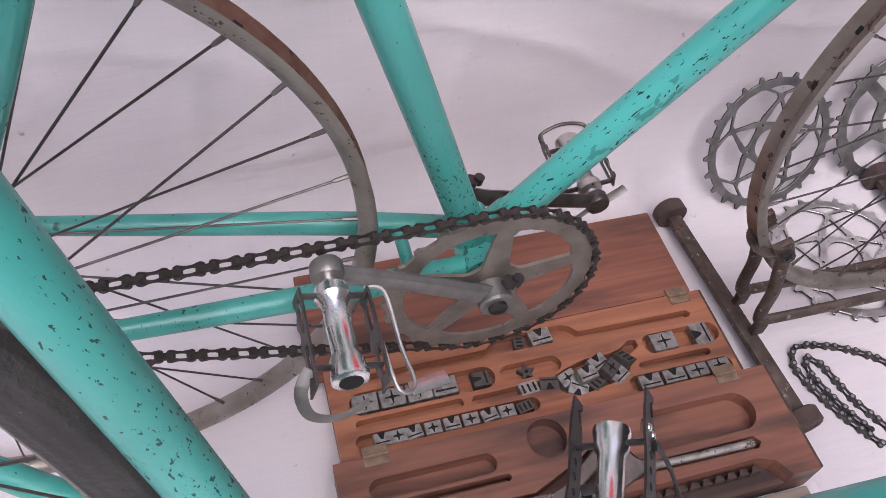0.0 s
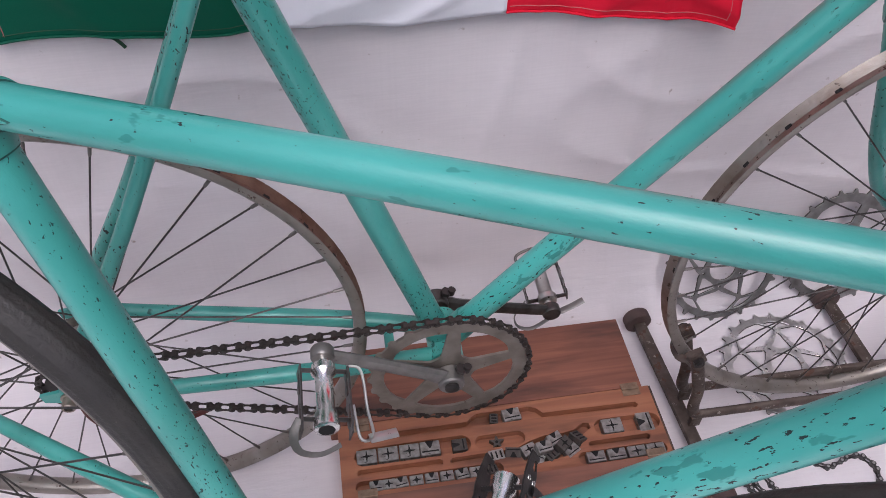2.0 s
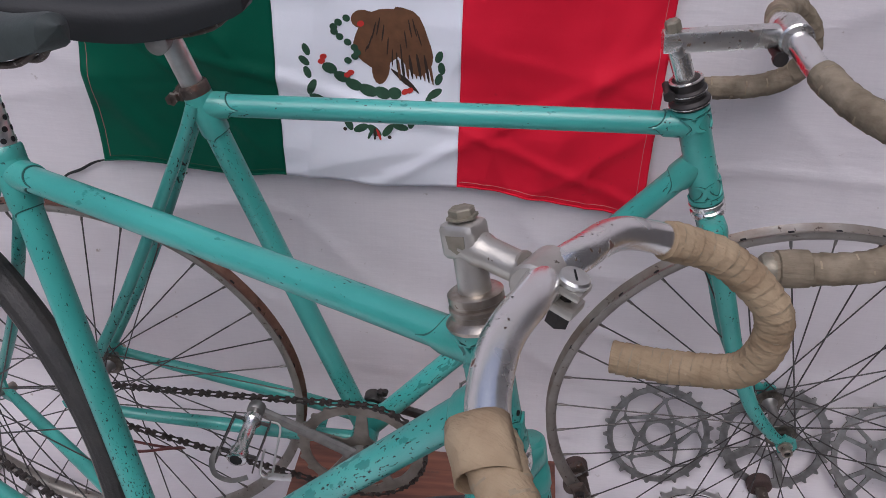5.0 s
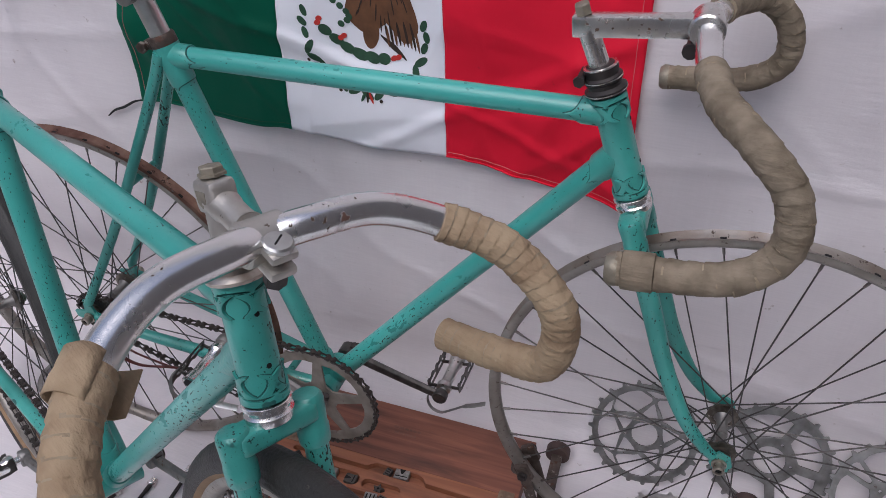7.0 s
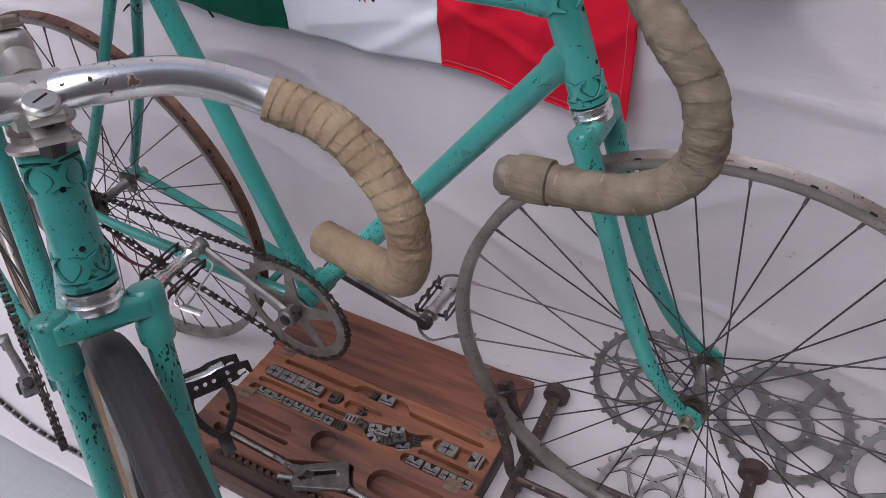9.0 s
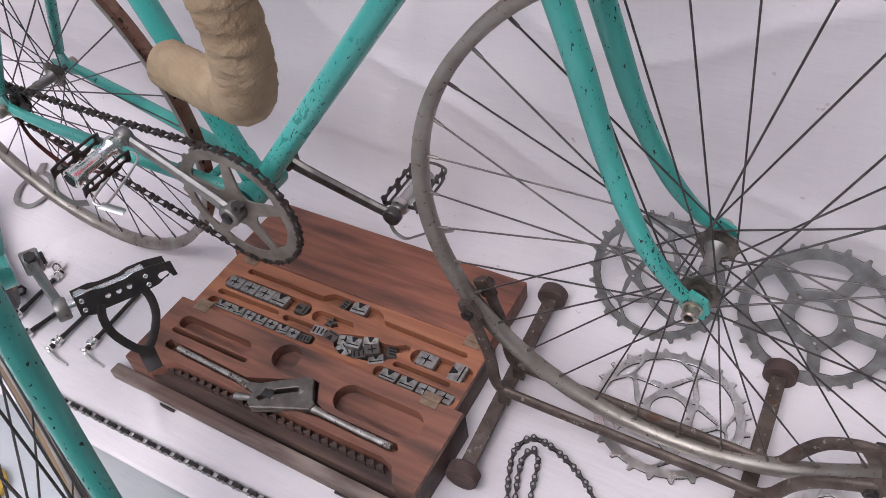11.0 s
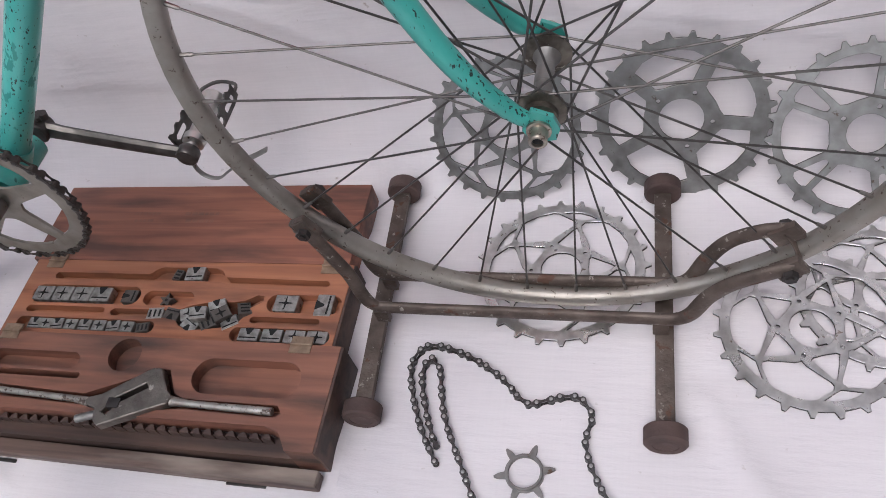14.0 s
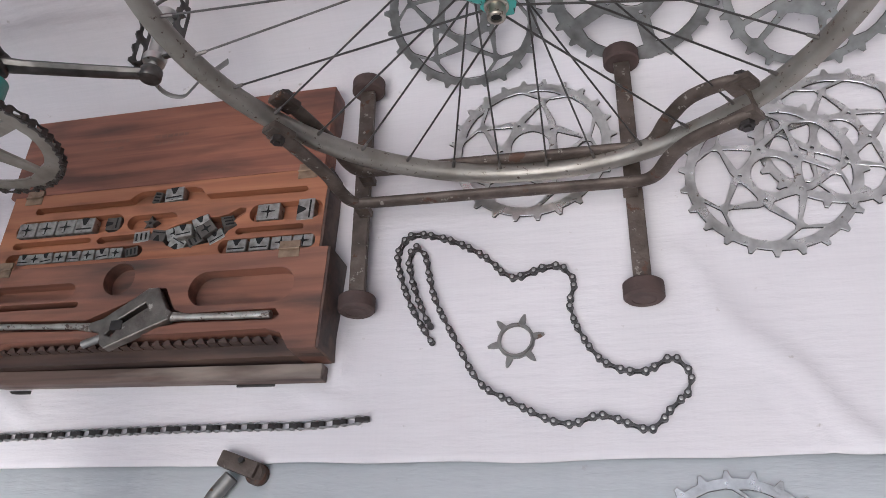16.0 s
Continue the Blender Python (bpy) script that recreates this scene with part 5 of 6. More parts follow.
def ring_plate(kind, r, teeth):
    out = gear_outline(teeth, r, r + 0.0070, 0.19, 0.07)
    holes = []
    if kind == "five":
        holes = [sector_hole(2 * math.pi * k / 5, 2 * math.pi * (k + 1) / 5, r * 0.44, r * 0.86, 0.0075, 0.0085, 0.5) for k in range(5)] + [circle(0, 0, r * 0.265, 24)]
        holes += [circle(r * 0.36 * math.cos(2 * math.pi * k / 5), r * 0.36 * math.sin(2 * math.pi * k / 5), 0.0026, 8) for k in range(5)]
    elif kind == "pairs":
        for k in range(5):
            a = 2 * math.pi * k / 5
            holes.append(sector_hole(a + 0.20, a + 2 * math.pi / 5 - 0.20, r * 0.40, r * 0.90, 0.0012, 0.001, 0.4))
            holes.append(sector_hole(a - 0.14, a + 0.14, r * 0.50, r * 0.90, 0.003, 0.001, 0.4))
        holes += [circle(0, 0, r * 0.225, 24)]
        holes += [circle(r * 0.315 * math.cos(2 * math.pi * k / 5), r * 0.315 * math.sin(2 * math.pi * k / 5), 0.0026, 8) for k in range(5)]
    else:
        # five struts' pairs meet between the hub corners, then fork out to the rim
        n = 5
        b = math.pi / n
        w = 0.032
        for k in range(n):
            a = 2 * math.pi * k / n
            pol = lambda q, t: (q * r * math.cos(a + t), q * r * math.sin(a + t))  # noqa: E731
            holes.append([pol(0.87, -0.25), pol(0.885, -0.13), pol(0.888, 0.0), pol(0.885, 0.13), pol(0.87, 0.25), pol(0.785, 0.07), pol(0.765, 0.0), pol(0.785, -0.07)])
            holes.append([pol(0.655, 0.0), pol(0.61, -0.055), pol(0.40, -b * 0.66), pol(0.365, -b * 0.56), pol(0.335, 0.0), pol(0.365, b * 0.56), pol(0.40, b * 0.66), pol(0.61, 0.055)])
            holes.append([pol(0.87, 0.34), pol(0.885, 0.42), pol(0.89, b), pol(0.885, 2 * b - 0.42), pol(0.87, 2 * b - 0.34), pol(0.76, 2 * b - 0.10), pol(0.705, 2 * b - 0.065), pol(0.66, 2 * b - 0.09), pol(0.48, b + 0.13), pol(0.435, b), pol(0.48, b - 0.13), pol(0.66, 0.09), pol(0.705, 0.065), pol(0.76, 0.10)])
        holes += [circle(0, 0, r * 0.245, 24)]
        holes += [circle(r * 0.365 * math.cos(2 * math.pi * k / n + b), r * 0.365 * math.sin(2 * math.pi * k / n + b), 0.0021, 8) for k in range(n)]
    return prism(out, -0.0018, 0.0018, holes=holes, bevel=0.0005)


def loose_ring(kind, r, teeth, material, m, label):
    plate = ring_plate(kind, r, teeth)
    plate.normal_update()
    # side faces coloured dark: greasy edges, and an outline put into the colour
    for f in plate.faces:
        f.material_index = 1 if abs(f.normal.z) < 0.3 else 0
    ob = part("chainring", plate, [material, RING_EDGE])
    ob.matrix_world = LAY @ m
    tagged(ob, label, "chainring", "loose chainrings")
    return ob


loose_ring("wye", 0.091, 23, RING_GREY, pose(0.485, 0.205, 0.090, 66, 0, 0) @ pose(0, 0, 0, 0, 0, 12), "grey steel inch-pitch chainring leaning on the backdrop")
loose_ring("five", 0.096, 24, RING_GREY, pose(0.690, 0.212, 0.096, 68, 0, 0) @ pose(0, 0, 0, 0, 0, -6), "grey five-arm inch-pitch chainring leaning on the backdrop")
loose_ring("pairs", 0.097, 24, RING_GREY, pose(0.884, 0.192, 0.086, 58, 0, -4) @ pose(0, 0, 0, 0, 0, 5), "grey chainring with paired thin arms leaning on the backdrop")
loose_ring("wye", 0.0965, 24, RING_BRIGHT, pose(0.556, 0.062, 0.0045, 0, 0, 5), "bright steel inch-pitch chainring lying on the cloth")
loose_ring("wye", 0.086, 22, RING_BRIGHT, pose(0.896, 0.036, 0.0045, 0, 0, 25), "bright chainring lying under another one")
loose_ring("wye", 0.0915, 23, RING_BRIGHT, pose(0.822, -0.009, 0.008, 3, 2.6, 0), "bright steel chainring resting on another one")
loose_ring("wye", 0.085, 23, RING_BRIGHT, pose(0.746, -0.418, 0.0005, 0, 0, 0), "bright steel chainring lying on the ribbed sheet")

# ---------------------------------------------------------------- wooden tool case


def wood(name, c1, c2, c3, rough=0.5, soil=0.5):
    m = bpy.data.materials.new(name)
    m.use_nodes = True
    nd, lk = m.node_tree.nodes, m.node_tree.links
    b = nd["Principled BSDF"]
    b.inputs["Coat Weight"].default_value = 0.2
    tc = nd.new("ShaderNodeTexCoord")
    mp = nd.new("ShaderNodeMapping")
    mp.inputs["Scale"].default_value = (1.6, 30.0, 30.0)
    lk.new(tc.outputs["Object"], mp.inputs["Vector"])
    n1 = nd.new("ShaderNodeTexNoise")
    n1.inputs["Scale"].default_value, n1.inputs["Detail"].default_value, n1.inputs["Distortion"].default_value = 2.6, 8, 0.8
    lk.new(mp.outputs[0], n1.inputs["Vector"])
    r1 = nd.new("ShaderNodeValToRGB")
    e = r1.color_ramp.elements
    e[0].position, e[1].position = 0.34, 0.66
    e[0].color, e[1].color = (*c1, 1), (*c2, 1)
    lk.new(n1.outputs["Fac"], r1.inputs["Fac"])
    n2 = nd.new("ShaderNodeTexNoise")
    n2.inputs["Scale"].default_value, n2.inputs["Detail"].default_value = 11, 7
    mp2 = nd.new("ShaderNodeMapping")
    mp2.inputs["Scale"].default_value = (0.45, 2.4, 2.4)
    lk.new(tc.outputs["Object"], mp2.inputs["Vector"])
    lk.new(mp2.outputs[0], n2.inputs["Vector"])
    r2 = nd.new("ShaderNodeValToRGB")
    r2.color_ramp.elements[0].position, r2.color_ramp.elements[1].position = soil, soil + 0.2
    lk.new(n2.outputs["Fac"], r2.inputs["Fac"])
    mx = nd.new("ShaderNodeMix")
    mx.data_type = "RGBA"
    lk.new(r2.outputs["Color"], mx.inputs[0])
    lk.new(r1.outputs["Color"], mx.inputs[6])
    mx.inputs[7].default_value = (*c3, 1)
    lk.new(mx.outputs[2], b.inputs["Base Color"])
    rr = nd.new("ShaderNodeMapRange")
    rr.inputs["To Min"].default_value, rr.inputs["To Max"].default_value = rough, rough + 0.25
    lk.new(n2.outputs["Fac"], rr.inputs["Value"])
    lk.new(rr.outputs[0], b.inputs["Roughness"])
    bp = nd.new("ShaderNodeBump")
    bp.inputs["Strength"].default_value, bp.inputs["Distance"].default_value = 0.5, 0.001
    lk.new(n1.outputs["Fac"], bp.inputs["Height"])
    lk.new(bp.outputs[0], b.inputs["Normal"])
    return m


WOOD_LID = wood("mahogany_lid", (0.28, 0.108, 0.062), (0.18, 0.065, 0.040), (0.09, 0.038, 0.027))
WOOD_TRAY = wood("mahogany_tray", (0.36, 0.145, 0.070), (0.25, 0.094, 0.048), (0.09, 0.040, 0.026))
WOOD_DARK = wood("stained_mahogany", (0.26, 0.110, 0.068), (0.17, 0.072, 0.047), (0.06, 0.036, 0.028), soil=0.48)
WOOD_GREY = wood("dirty_board", (0.15, 0.095, 0.075), (0.075, 0.048, 0.039), (0.29, 0.235, 0.195), 0.65, 0.48)

# dark colour for the end boards, and recess shade painted into the rack
WOOD_BLACK = wood("dark_and_shaded_wood", (0.075, 0.042, 0.032), (0.04, 0.025, 0.02), (0.12, 0.07, 0.05), 0.6)

case = thing("tool_case", LAY, "open mahogany die case with carved trays, lying on the cloth", "tool case")


def mm(pts):
    return [(x / 1000, y / 1000) for x, y in pts]


def tray(x0, x1, y0, y1, h, floor_z, holes, outline=None):
    outer = outline or [(x0, y0), (x1, y0), (x1, y1), (x0, y1)]
    bm = prism(outer, floor_z, h, holes=holes)
    return merge(bm, prism(outer, 0.0, floor_z - 0.0003))


def rslot(x0, x1, y0, y1):
    return slot(x0 / 1000, x1 / 1000, y0 / 1000, y1 / 1000)


lid = part("lid", box(-0.162, 0.304, 0.040, 0.168, 0.0, 0.038, 0.0018), WOOD_LID, case, "flat lid of reddish wood folded back")
rnd = random.Random(4)
for row, (xa, xb) in enumerate(((-0.035, 0.005), (0.045, 0.095), (-0.03, 0.0), (0.05, 0.09))):
    y = 0.116 - 0.012 * (row // 2)
    x = xa
    while x < xb:
        w = rnd.uniform(0.004, 0.009)
        part("stamped_mark", box(x, x + w, y, y + 0.005, 0.0381, 0.0383), WOOD_DARK, lid)
        x += w + 0.002

mid_holes = [
    mm([(-107, 8), (-110, 13), (-107, 18), (34, 18), (42, 25), (50, 29), (128, 29), (138, 25), (146, 16), (284, 14), (288, 9), (284, 5), (150, 6), (142, 8), (134, 9), (52, 9), (44, 8)]),
    rslot(-130, 34, -29, -2), rslot(40, 112, -28, -7), rslot(-128, -9, -44, -34), rslot(213, 310, -32, -7), rslot(198, 288, -48, -39),
    mm([(4, -45), (0, -40), (4, -35), (96, -34), (112, -27), (140, -20), (168, -20), (184, -17), (198, -9), (207, -10), (208, -18), (194, -27), (190, -38), (180, -53), (150, -58), (118, -62), (104, -55), (96, -46), (80, -45)]),
    rslot(-132, 72, -68, -51), rslot(178, 306, -73, -54)]
part("inner_tray", tray(-0.150, 0.312, -0.078, 0.038, 0.040, 0.028, mid_holes), WOOD_TRAY, case, "orange brown tray with carved pockets", smooth=False)
front_out = mm([(-160, -81), (-160, -205), (-118, -205), (-98, -190), (-78, -182), (268, -180), (286, -186), (298, -205), (330, -205), (330, -81)])
front_holes = [rslot(-130, 2, -128, -106), rslot(-130, 12, -140, -132), circle(0.061, -0.1055, 0.0215, 28), rslot(160, 294, -148, -104),
               mm([(-118, -152), (-122, -160), (-116, -167), (36, -172), (60, -178), (128, -172), (160, -168), (276, -170), (282, -164), (276, -156), (160, -156), (146, -150), (130, -122), (112, -121), (80, -138), (30, -158), (-20, -156)])]
part("front_tray", tray(0, 0, 0, 0, 0.054, 0.036, front_holes, front_out), WOOD_DARK, case, "darker front tray with carved pockets and a tap rack", smooth=False)
# rack and teeth coloured near black to stand for the shadow in the recess
rack = box(-0.158, 0.328, -0.2045, -0.170, 0.001, 0.030)
part("tap_rack", rack, WOOD_BLACK, case)
for k in range(26):
    x = -0.09 + 0.0143 * k
    tooth = prism([(x - 0.0062, -0.190), (x + 0.0062, -0.190), (x + 0.002, -0.1835), (x - 0.002, -0.1835)], 0.030, 0.042)
    part("rack_tooth", tooth, WOOD_BLACK, case, smooth=False)
part("side_board", box(0.330, 0.3335, -0.205, -0.081, 0.0, 0.0535, 0.001), WOOD_BLACK, case, "dark end of the front tray")
part("side_board", box(0.312, 0.3155, -0.078, 0.038, 0.0, 0.0395, 0.001), WOOD_BLACK, case)
brd = box(-0.195, 0.326, -0.009, 0.009, 0.0, 0.019, 0.0025)
brd.transform(pose(0, -0.2155, 0.0005, 0, 0, -0.6))
part("front_board", brd, WOOD_GREY, case, "grey worn board along the front edge")
for xa in (-0.115, 0.215):
    part("board_strip", box(xa, xa + 0.048, -0.2295, -0.2252, 0.0, 0.003, 0.0008), BLACK_METAL, case)
for x, y, z in ((0.284, 0.037, 0.040), (0.282, -0.080, 0.054), (-0.116, -0.080, 0.054), (-0.118, 0.037, 0.040)):
    hb = box(x - 0.013, x + 0.013, y - 0.002, y + 0.009, z - 0.001, z + 0.0012, 0.0004)
    box(x - 0.013, x + 0.013, y - 0.012, y - 0.002, z - 0.001, z + 0.001, 0.0004, hb)
    rod((x - 0.013, y - 0.001, z + 0.001), (x + 0.013, y - 0.001, z + 0.001), 0.0018, segs=8, bm=hb)
    for dx in (-0.008, 0.008):
        lathe([(0, 0.0016), (0.0006, 0.0012)], (x + dx, y + 0.004, z + 0.001), (0, 0, 1), 8, hb)
    part("hinge", hb, BRASS, case, "small brass hinge")

# ---------------------------------------------------------------- thread-cutting dies
DIE = mat("die_steel", (0.48, 0.47, 0.44), 0.4, 0.8, (0.12, 0.11, 0.1), 110, 0.6, 0.15, 400, (0.08, 0.06, 0.05), 150, 0.62)
DIE_DARK = mat("dark_die_steel", (0.13, 0.115, 0.1), 0.5, 0.6, (0.07, 0.06, 0.055), 140, 0.6, 0.15, 400)


def die_mesh(w, d, h, shape, material):
    """A die half or whole die: block with V sides and a cut in its face."""
    body = box(-w / 2, w / 2, -d / 2, d / 2, 0, h, 0.0007, segs=1)
    cut = bmesh.new()
    t = 0.0013
    if shape == "plus":
        for k in range(4):
            a = radians(90 * k)
            q = prism([(t, -t), (w * 0.30, -t * 0.35), (w * 0.30, t * 0.35), (t, t)], h, h + 0.0003)
            merge(cut, q, Matrix.Rotation(a, 4, "Z"))
        merge(cut, prism(circle(0, 0, t * 1.9, 12), h, h + 0.0003))
    elif shape == "half":
        merge(cut, prism([(-w * 0.22, d / 2), (-t, 0.0), (t, 0.0), (w * 0.22, d / 2)], h, h + 0.0003))
        merge(cut, prism([(-w * 0.42, -d * 0.3), (w * 0.42, -d * 0.3), (w * 0.42, -d * 0.2), (-w * 0.42, -d * 0.2)], h, h + 0.0003))
    elif shape == "star":
        body.free()
        body = prism([(0.011 * (1 if k % 2 == 0 else 0.42) * math.cos(radians(36 * k)), 0.011 * (1 if k % 2 == 0 else 0.42) * math.sin(radians(36 * k))) for k in range(10)], 0, h)
        merge(cut, prism(circle(0, 0, 0.0022, 10), h, h + 0.0003))
    else:
        for k in range(3):
            x = -w * 0.3 + w * 0.3 * k
            merge(cut, prism([(x - 0.0012, -d * 0.34), (x + 0.0012, -d * 0.34), (x + 0.0012, d * 0.3), (x - 0.0012, d * 0.3)], h, h + 0.0003))
    return mesh_of("body", body, material, False), mesh_of("cut", cut, DARK, False)


DIES = {}


def die(x, y, z, shape, w, d, h=0.011, turn=0, tilt=0, dark=False):
    key = (shape, w, d, dark)
    if key not in DIES:
        DIES[key] = die_mesh(w, d, h, shape, DIE_DARK if dark else DIE)
    ob = thing("die_block", LAY @ pose(x / 1000, y / 1000, z, tilt, tilt * 0.6, turn), ("blackened" if dark else "grey") + " steel threading die in a carved wooden tray", "die", "threading dies")
    part("body", DIES[key][0], None, ob)
    part("cut", DIES[key][1], None, ob)


for x, s in ((-113, "plus"), (-83, "plus"), (-53, "plus"), (-24, "half")):
    die(x, -15.5, 0.0285, s, 0.028, 0.021, 0.013)
die(18, -15.5, 0.0285, "half", 0.018, 0.021, 0.011, 90, dark=True)
for k, x in enumerate((-104, -87, -70, -49, -28, -7, 14, 34)):
    die(x, -60, 0.0285, ("half", "plus", "half", "plus")[k % 4], 0.0185, 0.0145, 0.012, (0, 0, 8, 0)[k % 4])
die(55, -59, 0.0285, "bars", 0.018, 0.013, 0.010, 10, dark=True)
for x, s, dk in ((203, "half", False), (233, "half", False), (262, "plus", False), (290, "plus", False)):
    die(x, -63.5, 0.0285, s, 0.026, 0.0165, 0.012, 0, dark=dk)
die(239, -20, 0.0285, "plus", 0.030, 0.022, 0.014)
die(288, -20, 0.0285, "half", 0.030, 0.022, 0.012, 90)
die(100, 20, 0.0285, "half", 0.026, 0.019, 0.013, 5)
die(74, 19, 0.0285, "bars", 0.016, 0.012, 0.010, 80, dark=True)
die(71, -18, 0.0285, "star", 0.02, 0.02, 0.008, 15, dark=True)
for k, (x, y, z, tr) in enumerate(((66, -39.5, 0.0285, 5), (90, -39.5, 0.0285, 170), (112, -37, 0.0285, 20), (120, -52, 0.0285, 150), (143, -49, 0.0285, 35), (150, -28, 0.034, 25), (160, -40, 0.038, 40), (172, -48, 0.0285, 30), (184, -33, 0.031, 120), (132, -42, 0.040, 10))):
    die(x, y, z, ("bars", "half", "plus", "half")[k % 4], 0.022, 0.016, 0.012, tr, (0, 0, 6, -8, 4, 10, 12, 0, 25, 5)[k], dark=k in (1, 4, 6, 8))

# die stock
stock = thing("die_stock", LAY @ pose(0, 0, 0.046), "old steel die stock wrench with long round handles", "wrench")
body = prism(mm([(40, -166), (60, -160), (92, -138), (112, -124), (124, -124), (141, -151), (150, -157), (146, -166), (128, -173), (100, -185), (70, -198), (62, -192), (58, -178), (44, -173)]), 0.003, 0.016,
             holes=[mm([(68, -181), (80, -163), (112, -143), (116, -149), (84, -170), (76, -184)])], bevel=0.0012)
part("stock_body", body, PATINA, stock, smooth=False)
part("handle", sweep(bmesh.new(), [Vector(p) for p in ((0.044, -0.1685, 0.0085), (0.02, -0.1655, 0.0085), (-0.04, -0.163, 0.0085), (-0.095, -0.1605, 0.0085))], [0.006, 0.0042, 0.0036, 0.0042], 14), HANDLE, stock)
part("handle", sweep(bmesh.new(), [Vector(p) for p in ((0.146, -0.160, 0.0085), (0.17, -0.1615, 0.0085), (0.21, -0.1625, 0.0085), (0.272, -0.1635, 0.0085))], [0.006, 0.0040, 0.0042, 0.0046], 14), HANDLE, stock)
part("set_screw", rod((0.036, -0.190, 0.0095), (0.066, -0.180, 0.0095), 0.0048, segs=12), STEEL, stock)
part("die_pair", box(0.072, 0.088, -0.176, -0.164, 0.004, 0.017, 0.001), BLACK_METAL, stock)

# ---------------------------------------------------------------- chains, cog, small parts on the cloth
loop = mm([(446, -185), (421, -144), (402, -95), (400, -67), (418, -48), (464, -60), (505, -85), (528, -109), (544, -112), (578, -101), (597, -108), (604, -126), (599, -152), (612, -188), (634, -217), (670, -228), (699, -214), (714, -225), (716, -246), (697, -265), (674, -287), (629, -272), (589, -280), (531, -253), (501, -233), (475, -188), (447, -133), (434, -83), (426, -66), (413, -76), (419, -110), (438, -157), (459, -187)])
cr = thing("bicycle_chain", LAY @ pose(0, 0, 0.0046), "grey block chain lying in a wavy loop on the cloth", "chain")
lay_chain(smooth_path([(x, y, 0.0) for x, y in loop], 10), cr, DRY, (0.0, 0.0, 1.0), closed=False)
c2 = thing("bicycle_chain", LAY @ pose(0, 0, 0.0042), "dark block chain laid out straight along the cloth edge", "chain")
lay_chain(smooth_path([(-0.56, -0.272, 0), (-0.443, -0.286, 0), (-0.343, -0.288, 0), (-0.2, -0.286, 0), (-0.08, -0.284, 0), (0.024, -0.281, 0), (0.137, -0.278, 0), (0.244, -0.277, 0), (0.319, -0.276, 0), (0.388, -0.270, 0)], 10), c2, WORN_EDGE, (0.0, 1.0, 0.0), closed=False)
cog = prism(gear_outline(6, 0.0205, 0.0315, 0.17, 0.03), 0.0, 0.003, holes=[circle(0, 0, 0.0165, 28)])
lathe([(0, 0.0166), (0.006, 0.0166), (0.006, 0.019), (0.0, 0.0195)], (0, 0, 0), (0, 0, 1), 28, cog, closed=False)
ob = part("sprocket", cog, STEEL)
ob.matrix_world = LAY @ pose(0.540, -0.187, 0.0004, 0, 0, 12)
tagged(ob, "small six-tooth steel sprocket ring on the cloth", "sprocket")

# hammer-like puller on the ribbed sheet
tl = thing("bench_tool", LAY @ pose(0.232, -0.319, -0.0045), "rusty iron tool with a bolted block head on the sheet", "tool")
hb = box(-0.024, 0.024, -0.009, 0.009, 0.0, 0.018, 0.003)
hb.transform(pose(0.006, 0.0, 0.0, 0, 0, -18))
part("head", hb, RUST, tl)
part("pivot", lathe([(0, 0.012), (0.010, 0.012), (0.013, 0.009)], (0.026, -0.009, 0.0), (0, 0, 1), 18), RUST, tl)
part("head_bolt", lathe([(0, 0.0035), (0.004, 0.0035)], (0.012, 0.003, 0.018), (0, 0, 1), 6), BLACK_METAL, tl)
part("shank", sweep(bmesh.new(), smooth_path([(-0.003, -0.012, 0.008), (-0.02, -0.035, 0.009), (-0.04, -0.075, 0.0085), (-0.05, -0.12, 0.0085)], 5), 0.0085, 14), STEEL, tl)

# axles with nuts and chain-adjuster bolts
for (xa, ya), (xb, yb), tail in (((-0.437, -0.096), (-0.432, -0.205), False), ((-0.366, -0.140), (-0.385, -0.225), False), ((-0.324, -0.221), (-0.321, -0.110), True), ((-0.267, -0.199), (-0.273, -0.066), True)):
    d = Vector((xb - xa, yb - ya, 0))
    L = d.length
    d.normalize()
    axl = thing("hub_axle", Matrix.Translation((xa, ya, 0.0068)), "dark threaded steel hub axle with chromed nuts, lying on the cloth", "axle", "loose hub axles")
    part("rod", sweep(bmesh.new(), [d * 0.0, d * 0.026, d * 0.028, d * (L - 0.028), d * (L - 0.026), d * L], [0.0042, 0.0042, 0.0035, 0.0035, 0.0042, 0.0042], 12), BLACK_METAL, axl)
    for q in (0.004, L - 0.014):
        part("cone_nut", lathe([(0, 0.0045), (0.001, 0.0072), (0.004, 0.0086), (0.008, 0.0082), (0.010, 0.0055), (0.012, 0.0055), (0.0125, 0.0078), (0.015, 0.0076), (0.016, 0.0045)], d * q, d, 16), CHROME, axl)
    if tail:
        eye = sweep(bmesh.new(), [d * -0.006 + Vector((0, 0, 0.0)) + (d.cross(Vector((0, 0, 1))) * math.cos(a) + Vector((0, 0, 1)) * math.sin(a)) * 0.0062 for a in (2 * math.pi * k / 14 for k in range(14))], 0.0021, 8, closed=True)
        part("eye", eye, CHROME, axl)
        part("adjuster_bolt", sweep(bmesh.new(), smooth_path([d * -0.006 + Vector((0.006, -0.002, -0.001)), Vector((0.024, -0.012, -0.003)), Vector((0.048, -0.013, -0.0036))], 4), [0.0026] * 5 + [0.002] * 4, 8), ALLOY, axl)
